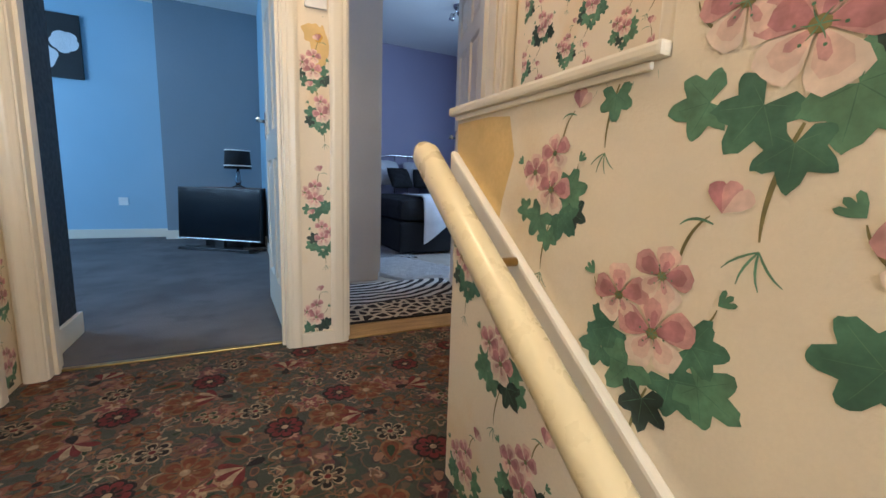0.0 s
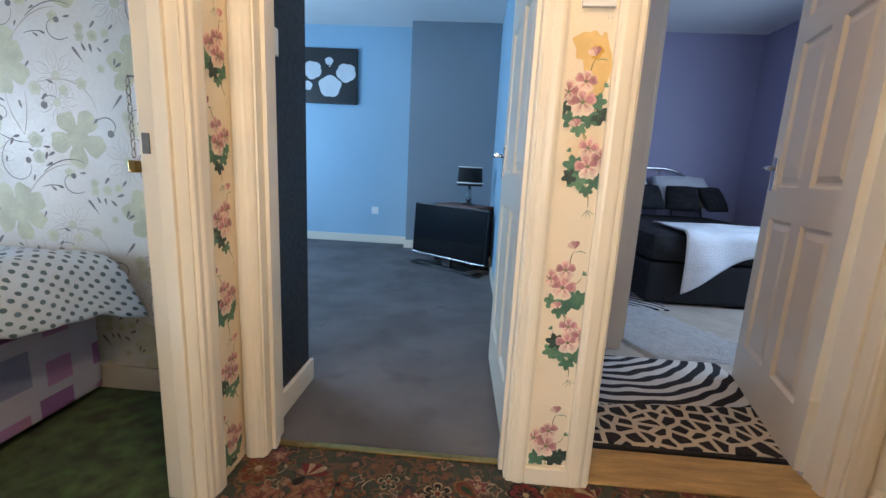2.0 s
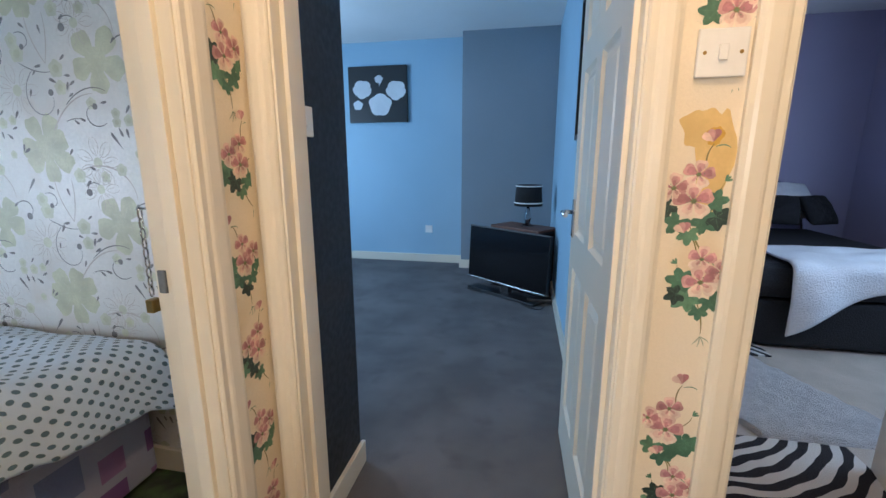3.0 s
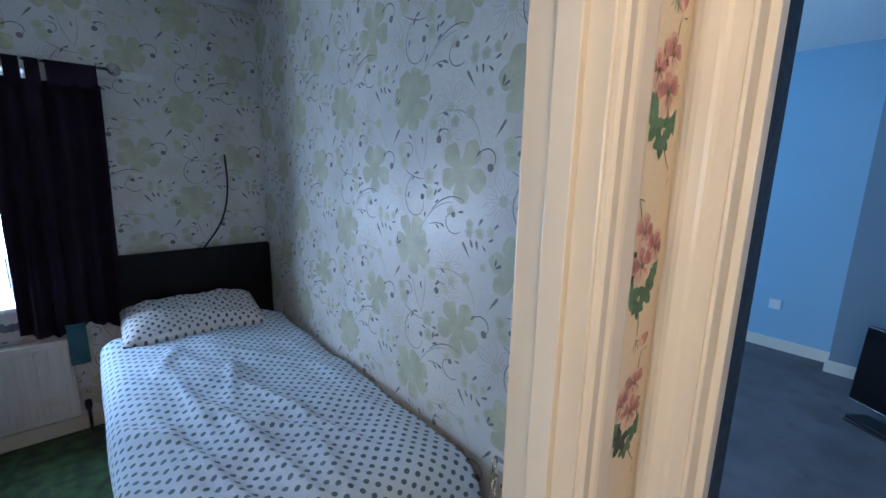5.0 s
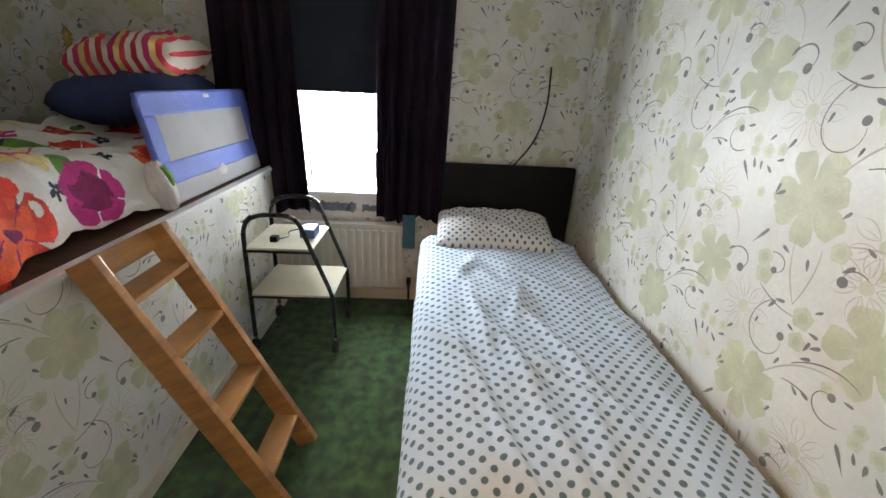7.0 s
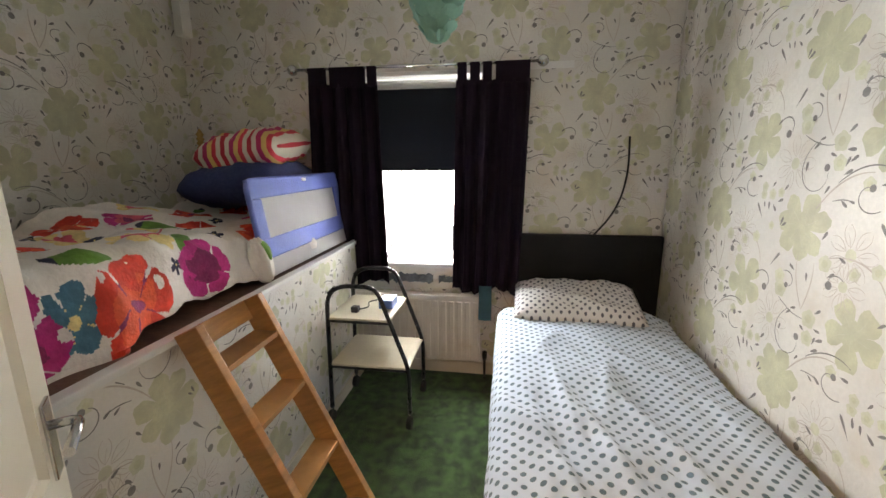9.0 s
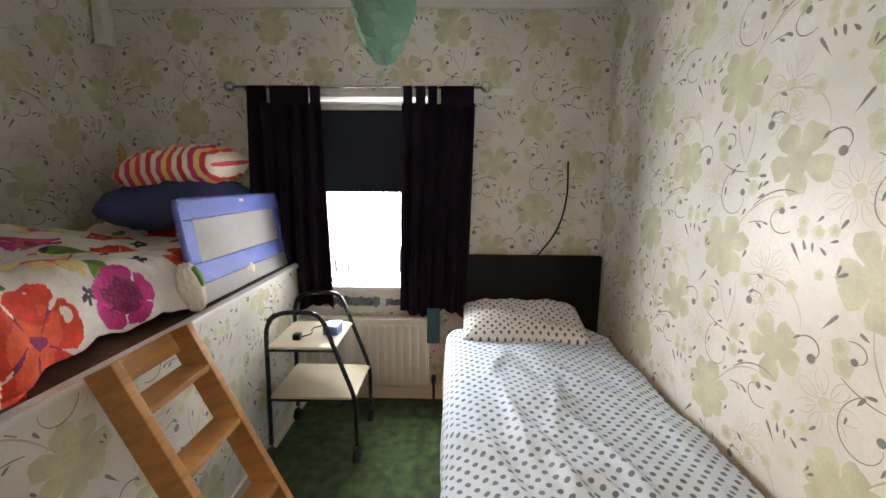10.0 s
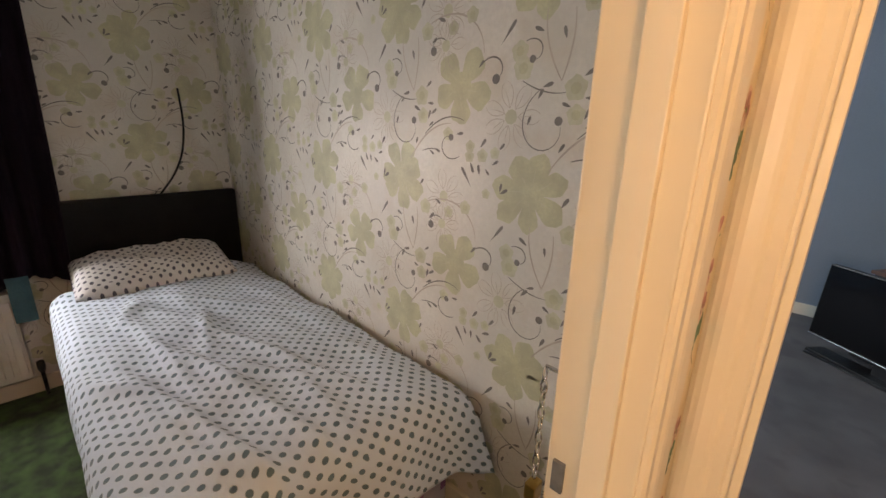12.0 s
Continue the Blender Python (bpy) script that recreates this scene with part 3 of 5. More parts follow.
rail = thing("handrail", (0, 0, 0), "round cream-painted handrail on a sloping wall board", "handrail")
part("backing_board", sloped(0.66, 0.68, -1.2, 1.125, 0.725, 0.075), GLOSS, rail)
part("rail", tube(bmesh.new(), [(0.558, 1.025 + 0.014, 0.790), (0.558, 1.022, 0.778), (0.558, 0.3, 0.778 - 0.722 * 0.737), (0.558, -1.1, 0.778 - 2.122 * 0.737)], 0.026, 20, taper=lambda s: 0.7 if s == 0 else 1.0), OLDGLOSS, rail, "yellowed round rail")
for y in (0.86, 0.05):
    z = 0.778 - (1.022 - y) * 0.737
    part("bracket", tube(bmesh.new(), arc_path([(0.558, y, z - 0.02), (0.558, y, z - 0.06), (0.66, y, z - 0.06)], 0.03), 0.008, 10), BRASS, rail)
rail_l = thing("handrail_board", (0, 0, 0), "broad cream gloss handrail board on the stair's other side", "handrail")
part("board", sloped(-0.255, -0.205, -1.2, 1.06, 0.675, 0.19), GLOSS, rail_l)
part("bracket", boxes((-0.33, 0.80, 0.42, -0.255, 0.86, 0.50), r=0.004), GLOSS, rail_l)
part("post", boxes((-0.33, 1.0, 0.0, -0.255, 1.06, 0.70), r=0.006), GLOSS, rail_l)


# ---- printed wallpaper motifs ----
class Print:
    """Flat printed shapes on a wall, in wall coordinates a (along) and b (up)."""
    def __init__(self, place, region, holes=()):
        self.bm, self.place, self.region, self.holes, self.n = bmesh.new(), place, region, holes, 0

    def poly(self, pts, mi, lift):
        a0, a1, b0, b1 = self.region
        ca, cb = sum(p[0] for p in pts) / len(pts), sum(p[1] for p in pts) / len(pts)
        if not (a0 < ca < a1 and b0 < cb < b1) or any(h[0] < ca < h[1] and h[2] < cb < h[3] for h in self.holes):
            return
        self.n += 1
        lift = 0.0005 + lift * 0.00014 + (self.n % 7) * 0.00001
        vs = [self.bm.verts.new(self.place(min(a1, max(a0, a)), min(b1, max(b0, b)), lift)) for a, b in pts]
        try:
            f = self.bm.faces.new(vs)
            f.material_index = mi
        except ValueError:
            pass

    def petal(self, a, b, ang, length, width, mi, lift, tip=0.6, ragged=0.0, n=12):
        pts = []
        for k in range(n):
            t = k / n * math.tau
            u = (1 - math.cos(t)) / 2
            w = math.sin(t) * width / 2 * (u ** tip) * 1.3
            u *= 1 + ragged * math.sin(5 * t + a * 40)
            pts.append((a + math.cos(ang) * u * length - math.sin(ang) * w, b + math.sin(ang) * u * length + math.cos(ang) * w))
        self.poly(pts, mi, lift)

    def curl(self, a, b, ang, length, bend, width, mi, lift, ball=0.0, n=12):
        x, y, left, right = a, b, [], []
        for k in range(n + 1):
            s = k / n
            w = width * (0.35 + 0.65 * math.sin(math.pi * min(1, s * 0.9 + 0.1)))
            left.append((x - math.sin(ang) * w, y + math.cos(ang) * w))
            right.append((x + math.sin(ang) * w, y - math.cos(ang) * w))
            x, y = x + math.cos(ang) * length / n, y + math.sin(ang) * length / n
            ang += bend / n * (0.5 + s)
        for i in range(n):
            self.poly([left[i], left[i + 1], right[i + 1], right[i]], mi, lift)
        if ball:
            self.poly([(x + ball * math.cos(q * math.tau / 9), y + ball * math.sin(q * math.tau / 9)) for q in range(9)], mi, lift + 1)
        return x, y

    def done(self, wall, mats, label):
        bmesh.ops.recalc_face_normals(self.bm, faces=self.bm.faces[:])
        return tagged(part("wallpaper_print", self.bm, mats, wall, label), "", "", "", "stuff")


INK = [surface("sage_print", (0.60, 0.60, 0.43), 0.5, 0.12, 14, 120, 0.05), surface("slate_print", (0.23, 0.22, 0.21), 0.5, 0.2, 14, 120, 0.05), surface("taupe_print", (0.57, 0.51, 0.46), 0.5, 0.1, 14, 120, 0.05), surface("pale_sage_print", (0.65, 0.65, 0.51), 0.5, 0.1, 14, 120, 0.05)]


def bloom(p, a, b, r, mi, turn, rng, petals=6, broad=0.78):
    """A printed flower with overlapping, notched petals and a few pale veins."""
    p.poly([(a + 0.42 * r * math.cos(t), b + 0.42 * r * math.sin(t)) for t in (k * math.tau / 12 for k in range(12))], mi, 3)
    for k in range(petals):
        g = turn + k * math.tau / petals + rng.uniform(-0.10, 0.10)
        ln, w = r * rng.uniform(0.90, 1.12), r * broad * rng.uniform(0.9, 1.1)
        p.petal(a, b, g, ln, w, mi, k % 3, 0.85, 0.05, 18)
        for d in (-0.36, 0.36):
            p.petal(a + 0.35 * ln * math.cos(g), b + 0.35 * ln * math.sin(g), g + d, ln * 0.58, w * 0.42, mi, k % 3, 0.7, 0.0, 10)
        p.curl(a + 0.2 * r * math.cos(g), b + 0.2 * r * math.sin(g), g + 0.1, ln * 0.45, 0.4, 0.0009, 3 if mi == 0 else 2, 4, 0, 4)


def outline_flower(p, a, b, r, rng):
    """A flower drawn in thin taupe lines only."""
    for k in range(7):
        g = k * math.tau / 7 + rng.uniform(-0.1, 0.1)
        x, y = a + 0.25 * r * math.cos(g), b + 0.25 * r * math.sin(g)
        p.curl(x, y, g - 0.7, r * 0.85, 1.9, 0.0011, 2, 4, 0, 8)
        p.curl(x, y, g + 0.7, r * 0.85, -1.9, 0.0011, 2, 4, 0, 8)
        p.curl(x, y, g, r * 0.5, 0.5, 0.0009, 2, 4, 0, 4)
    p.poly([(a + 0.22 * r * math.cos(t), b + 0.22 * r * math.sin(t)) for t in (k * math.tau / 9 for k in range(9))], 3, 3)


def leaf(p, a, b, ang, size=0.034):
    p.petal(a - 0.5 * size * math.cos(ang), b - 0.5 * size * math.sin(ang), ang, size, size * 0.34, 1, 6, 0.5, 0, 8)


def pip(p, a, b, r):
    """A small round flower with a taupe eye."""
    p.poly([(a + r * (1 + 0.12 * math.sin(5 * t)) * math.cos(t), b + r * (1 + 0.12 * math.sin(5 * t)) * math.sin(t)) for t in (k * math.tau / 15 for k in range(15))], 3, 4)
    p.poly([(a + 0.5 * r * math.cos(t), b + 0.5 * r * math.sin(t)) for t in (k * math.tau / 9 for k in range(9))], 0, 5)


def silver_paper(p, a_off=0.0, b_off=0.0):
    """One repeat of the paper, 0.556 by 0.558 m, about its large flower."""
    rng = random.Random(5)
    a0, a1, b0, b1 = p.region
    W, H = 0.556, 0.558
    for i in range(int((a0 - a_off) // W) - 1, int((a1 - a_off) // W) + 2):
        for j in range(int((b0 - b_off) // H) - 1, int((b1 - b_off) // H) + 2):
            A, B = a_off + i * W, b_off + j * H
            outline_flower(p, A - 0.080, B + 0.205, 0.095, rng)
            outline_flower(p, A - 0.335, B - 0.050, 0.090, rng)
            outline_flower(p, A + 0.215, B - 0.145, 0.080, rng)
            bloom(p, A, B, 0.118, 0, 0.35, rng, 7, 0.70)
            bloom(p, A - 0.275, B + 0.290, 0.108, 0, 0.9, rng, 5, 0.88)
            # twin stems rising to the flower above, with dark leaves
            p.curl(A + 0.067, B + 0.291, 2.15, 0.185, -0.75, 0.0024, 2, 3, 0)
            p.curl(A + 0.067, B + 0.291, 1.25, 0.165, 0.55, 0.0024, 2, 3, 0)
            for x, y, g in ((-0.008, 0.417, 2.6), (0.066, 0.401, 1.8), (0.142, 0.307, 0.6), (0.151, 0.248, 0.05), (0.087, 0.233, 2.7), (0.146, 0.213, 1.2), (0.167, 0.222, 0.5), (0.155, 0.183, 0.5), (0.160, 0.092, -0.5), (0.187, 0.100, -0.4), (0.085, 0.127, 1.1), (0.030, 0.283, 0.3), (0.010, 0.262, 0.9), (-0.020, 0.195, 1.3), (-0.154, 0.046, -0.7), (-0.104, 0.122, 0.9), (-0.187, 0.050, 1.8), (-0.174, 0.130, 0.8), (-0.215, 0.055, -1.2), (-0.125, 0.075, 0.4), (0.112, -0.012, 1.0), (-0.100, 0.004, 1.2), (-0.088, -0.006, 0.6), (0.195, -0.070, -0.4), (0.165, -0.125, 0.7), (-0.27, 0.155, 0.1), (-0.195, 0.350, 0.7)):
                leaf(p, A + x, B + y, g + rng.uniform(-0.15, 0.15), 0.032 * rng.uniform(0.75, 1.1))
            # scrolls that end in balls
            p.curl(A - 0.050, B + 0.297, -0.5, 0.145, 0.75, 0.0018, 1, 4, 0)
            p.curl(A + 0.010, B + 0.275, 3.8, 0.30, 4.6, 0.0018, 1, 4, 0.012, 18)
            p.curl(A - 0.195, B + 0.348, 0.7, 0.125, -3.6, 0.0024, 1, 5, 0.014, 14)
            p.curl(A - 0.046, B + 0.394, 0.3, 0.100, -3.8, 0.0018, 1, 5, 0.010, 14)
            p.curl(A - 0.270, B + 0.085, 3.6, 0.150, -4.0, 0.0020, 1, 5, 0.011, 16)
            p.curl(A + 0.215, B - 0.130, 2.6, 0.075, 2.6, 0.0018, 1, 5, 0.014, 10)
            p.curl(A + 0.135, B - 0.080, 0.35, 0.300, -2.1, 0.0026, 2, 3, 0, 14)
            # the main branch and its short side shoots
            p.curl(A + 0.055, B + 0.066, 0.95, 0.235, -1.1, 0.0028, 2, 3, 0)
            p.curl(A + 0.115, B + 0.095, 0.3, 0.085, -0.8, 0.0018, 1, 4, 0)
            p.curl(A - 0.430, B + 0.151, 0.7, 0.190, -1.3, 0.0022, 1, 3, 0)
            # comma strokes
            for x, y, g in ((-0.131, 0.388, 0.9), (-0.212, -0.010, 2.2)):
                p.petal(A + x, B + y, g, 0.080, 0.016, 1, 5, 1.6, 0, 10)
            for x, y, r in ((-0.064, 0.371, 0.026), (-0.050, 0.328, 0.030), (0.108, 0.272, 0.030), (0.115, 0.209, 0.025), (-0.226, 0.118, 0.018), (-0.227, 0.088, 0.018), (-0.176, 0.093, 0.020), (-0.129, 0.103, 0.017), (-0.322, 0.153, 0.021), (-0.237, -0.075, 0.022), (0.132, -0.096, 0.026), (-0.155, -0.02, 0.015), (0.245, -0.10, 0.020)):
                pip(p, A + x, B + y, r)


def on_x(x, sign):
    return lambda a, b, h: (x + sign * h, a, b)


def on_y(y, sign):
    return lambda a, b, h: (a, y + sign * h, b)


p = Print(on_y(RY, -1), (WX, -0.58, 0.10, TOP))
silver_paper(p, -1.548, 1.292)
p.done(w_right, INK, "sage flowers and grey sprigs printed on the paper")
p = Print(on_x(WX, 1), (-0.75, RY, 0.09, TOP), [(0.45, 1.32, 0.78, 2.09)])
silver_paper(p, 2.005, 1.342)
p.done(w_win, INK, "sage flowers and grey sprigs printed on the paper")
p = Print(on_y(-0.75, 1), (WX, -0.58, 0.9, TOP))
silver_paper(p, -1.9, 1.2)
p.done(w_left, INK, "sage flowers and grey sprigs printed on the paper")

ROSE = [surface("ivy_green_print", (0.075, 0.18, 0.115), 0.55, 0.3, 25, 120, 0.05), surface("dark_ivy_print", (0.030, 0.055, 0.045), 0.55, 0.3, 25, 120, 0.05), surface("pink_print", (0.60, 0.33, 0.32), 0.55, 0.3, 28, 120, 0.05), surface("blush_print", (0.75, 0.55, 0.47), 0.55, 0.2, 28, 120, 0.05), surface("stem_print", (0.22, 0.19, 0.07), 0.55, 0.2, 25, 120, 0.05), surface("deep_pink_print", (0.47, 0.21, 0.23), 0.55, 0.3, 28, 120, 0.05), STAIN, surface("yellowed_paper", (0.70, 0.50, 0.20), 0.6, 0.1, 9, 120, 0.1), surface("light_ivy_print", (0.12, 0.25, 0.15), 0.55, 0.3, 25, 120, 0.05), surface("cream_petal_print", (0.80, 0.66, 0.56), 0.55, 0.15, 28, 120, 0.05)]


def ivy(p, a, b, g, r, rng):
    """A five-pointed ivy leaf hung by its stalk, one half darker, with pale veins."""
    mi = rng.choice((0, 8, 0, 1, 8))
    lobes = ((-2.5, 0.50), (-1.95, 0.74), (-1.45, 0.55), (-0.95, 0.92), (-0.48, 0.66), (0.0, 1.02), (0.48, 0.66), (0.95, 0.92), (1.45, 0.55), (1.95, 0.74), (2.5, 0.50))
    ring = []
    for k, (da, ln) in enumerate(lobes):
        tip = k % 2 == 1
        for off, cut in ((-0.24, 0.90), (-0.10, 0.98), (0.0, 1.04), (0.10, 0.98), (0.24, 0.90)) if tip else ((0.0, 1.0),):
            q = r * ln * cut * rng.uniform(0.95, 1.05)
            ring.append((a + q * math.cos(g + da + off), b + q * math.sin(g + da + off)))
    lift = 1 + rng.randrange(3)
    p.poly([(a, b)] + ring, mi, lift)
    for da in (0, 0.95, -0.95, 2.0, -2.0):
        p.curl(a, b, g + da, r * (0.8 if abs(da) < 1.5 else 0.45), 0.12, r * 0.008, 8 if mi != 8 else 0, 5, 0, 3)


def lily(p, a, b, r, rng):
    """An open flower of five broad petals, pale below and pink above, with a deep pink throat."""
    g0 = 0.3 + rng.uniform(-0.3, 0.3)
    for k in range(5):
        g = g0 + k * math.tau / 5
        ln = r * rng.uniform(0.95, 1.12)
        low = math.sin(g) < -0.2
        p.petal(a, b, g, ln, r * 0.98, 9 if low else (2, 3, 2)[k % 3], 5 + k % 3, 0.85, 0.04, 14)
        p.petal(a, b, g, ln * 0.80, r * 0.62, 3 if low else (5, 2, 5)[k % 3], 8 + k % 3 * 0.3, 0.85, 0.03, 10)
        p.petal(a, b, g + 0.12, ln * 0.55, r * 0.22, 2 if low else 5, 9.5, 0.7, 0, 8)
    p.poly([(a + r * 0.17 * math.cos(t * 0.9), b + r * 0.15 * math.sin(t * 0.9)) for t in range(7)], 4, 11)
    for k in range(6):
        p.curl(a, b, k * 1.05, r * 0.26, 0.5, r * 0.014, 8, 12, r * 0.03, 3)


def bunch(p, a, b, s, rng, flip=1):
    for dx, dy, g, r in ((-0.70, -0.45, 3.6, 0.9), (0.95, -0.25, 0.1, 0.95), (-0.25, -1.15, 4.1, 1.0), (0.65, -1.05, 5.6, 1.1), (-0.95, -1.0, 3.3, 0.8), (1.15, -0.95, 5.9, 0.9), (0.15, -1.7, 4.7, 0.85)):
        if rng.random() < 0.9:
            ivy(p, a + dx * 0.056 * s * flip, b + dy * 0.052 * s, g if flip > 0 else math.pi - g, 0.042 * s * r * rng.uniform(0.85, 1.1), rng)
    lily(p, a - 0.034 * s * flip, b + 0.016 * s, 0.035 * s, rng)
    lily(p, a + 0.016 * s * flip, b + 0.048 * s, 0.033 * s, rng)
    lily(p, a + 0.012 * s * flip, b - 0.014 * s, 0.042 * s, rng)
    # a twig below, a bud on a stalk above, and feathery shoots
    x, y = p.curl(a + 0.012 * s * flip, b - 0.075 * s, -1.2, 0.085 * s, 0.5 * flip, 0.0020 * s, 4, 0)
    for k in range(4):
        p.curl(x, y, -1.2 + 0.55 * (k - 1.5), 0.030 * s, 0.8 * flip, 0.0010 * s, 8, 1, 0, 4)
    x, y = p.curl(a + 0.03 * s * flip, b + 0.060 * s, 1.7, 0.060 * s, -0.9 * flip, 0.0017 * s, 4, 0)
    for d, m in ((1.9, 2), (1.3, 5), (2.5, 3)):
        p.petal(x - 0.006 * s, y, d, 0.030 * s, 0.020 * s, m, 5 + d, 0.9, 0.03)
    p.curl(x, y - 0.01 * s, 0.4, 0.034 * s, -1.4, 0.0014 * s, 8, 2)
    for side in (-1, 1):
        x, y = p.curl(a + side * 0.045 * s, b - 0.005 * s, 1.57 - side * 1.0, 0.045 * s, side * 0.9, 0.0013 * s, 4, 0)
        for k in range(3):
            p.petal(x, y, 1.57 - side * (0.3 + 0.5 * k), 0.017 * s, 0.006 * s, 8, 2, 0.6, 0, 8)


def rose_paper(p, da, db, s, a_off=0.0, b_off=0.0):
    rng = random.Random(11)
    a0, a1, b0, b1 = p.region
    for i in range(int((a0 - a_off) // da) - 1, int((a1 - a_off) // da) + 2):
        for j in range(int((b0 - b_off) // db) - 1, int((b1 - b_off) // db) + 2):
            bunch(p, a_off + i * da, b_off + j * db, s, rng)
            bunch(p, a_off + (i + 0.5) * da, b_off + (j + 0.5) * db, s * 0.85, rng, -1)


p = Print(on_y(FY, -1), (0.470, 0.590, 0.06, 2.5), [(0.48, 0.59, 1.38, 1.5)])
for k in range(9):
    if k % 2:
        bunch(p, 0.562, -0.03 + 0.26 * (k + 1), 0.80, random.Random(k + 9), -1)
    else:
        bunch(p, 0.510, 0.14 + 0.26 * k, 0.86, random.Random(k))
for ca, cb, ra, rb, mi, lift in ((0.548, 1.24, 0.040, 0.125, 7, -1), (0.520, 1.31, 0.045, 0.045, 7, -1.5), (0.545, 1.295, 0.018, 0.022, 6, -0.5)):
    p.poly([(ca + ra * (0.85 + 0.12 * math.sin(3 * t) + 0.10 * math.sin(5 * t + 1)) * math.cos(t), cb + rb * (0.9 + 0.12 * math.sin(2 * t + 1) + 0.07 * math.sin(7 * t)) * math.sin(t)) for t in (k * math.tau / 30 for k in range(30))], mi, lift)
p.done(w_front, ROSE, "pink lilies and ivy printed on cream paper, an orange stain")
p = Print(on_x(LX, 1), (1.999, 2.10, 0.02, 2.5))
for k in range(11):
    bunch(p, 2.056, 0.10 + 0.23 * k, 0.75, random.Random(k + 3), 1 if k % 2 else -1)
p.done(w_door, ROSE, "pink lilies and ivy printed on cream paper")
p = Print(on_x(0.68, -1), (-1.2, 1.13, -1.6, 2.5), [(0.60, 1.2, 0.86, 3)])
for k, (y, z, size) in enumerate(((0.815, 0.735, 0.90), (0.618, 0.572, 1.15), (0.500, 0.885, 1.30), (0.335, 0.665, 1.35), (0.925, 0.400, 0.95), (1.045, 0.085, 0.85), (0.835, 0.195, 0.95), (0.700, 0.930, 0.95), (1.060, 0.560, 0.75), (0.600, 0.060, 1.0), (0.720, -0.160, 1.0), (0.930, -0.120, 0.95))):
    bunch(p, y, z, size, random.Random(k + 20), -1)
p.region = (-1.2, 0.28, -1.6, 2.5)
rose_paper(p, 0.36, 0.36, 0.98, 0.08, 0.71)
p.region = (-1.2, 1.13, -1.6, 2.5)
p.poly([(0.96, 0.60), (1.02, 0.66), (1.125, 0.70), (1.128, 0.858), (1.0, 0.858), (0.93, 0.85), (0.91, 0.78), (0.94, 0.70)], 7, -1)
p.done(w_stair, ROSE, "large pink lilies and ivy printed on cream paper")
p = Print(on_y(1.13, 1), (0.68, 0.76, 0.0, 0.87))
rose_paper(p, 0.2, 0.27, 0.7)
p.done(w_stair, ROSE, "pink lilies printed on the parapet end")
p = Print(on_x(1.50, -1), (1.31, 2.05, 0.10, 2.5))
rose_paper(p, 0.30, 0.27, 0.85, 0.1, 0.1)
p.done(w_lr, ROSE, "pink lilies and ivy printed on cream paper")
p = Print(on_x(-0.33, 1), (-0.4, 1.10, -1.0, 0.0))
rose_paper(p, 0.30, 0.27, 0.95, 0.1, 0.1)
p.done(w_stub, ROSE, "pink lilies and ivy printed on cream paper")


# ---- woven motifs of the landing carpet ----
WOOL = [surface("%s_wool" % n, c, 0.95, 0.3, 40, 300, 0.5, depth=0.003) for n, c in (("rust", (0.125, 0.034, 0.014)), ("cream", (0.30, 0.23, 0.14)), ("black", (0.007, 0.006, 0.007)), ("crimson", (0.12, 0.014, 0.016)), ("tan", (0.16, 0.085, 0.036)), ("forest", (0.014, 0.034, 0.015)))]


def rosette(p, a, b, r, petals, rim, fill, heart, turn):
    for k in range(petals):
        g = turn + k * math.tau / petals
        x, y = a + 0.15 * r * math.cos(g), b + 0.15 * r * math.sin(g)
        p.petal(x, y, g, r, r * 0.78, rim, 2 + k % 2 * 0.5, 0.7, 0, 12)
        p.petal(x, y, g, r * 0.84, r * 0.58, fill, 4 + k % 2 * 0.5, 0.7, 0, 12)
        p.petal(x, y, g, r * 0.48, r * 0.22, rim, 6, 0.7, 0, 8)
    for m, q, lift in ((rim, 0.30, 7), (heart, 0.21, 8)):
        p.poly([(a + q * r * math.cos(t), b + q * r * math.sin(t)) for t in (k * math.tau / 10 for k in range(10))], m, lift)


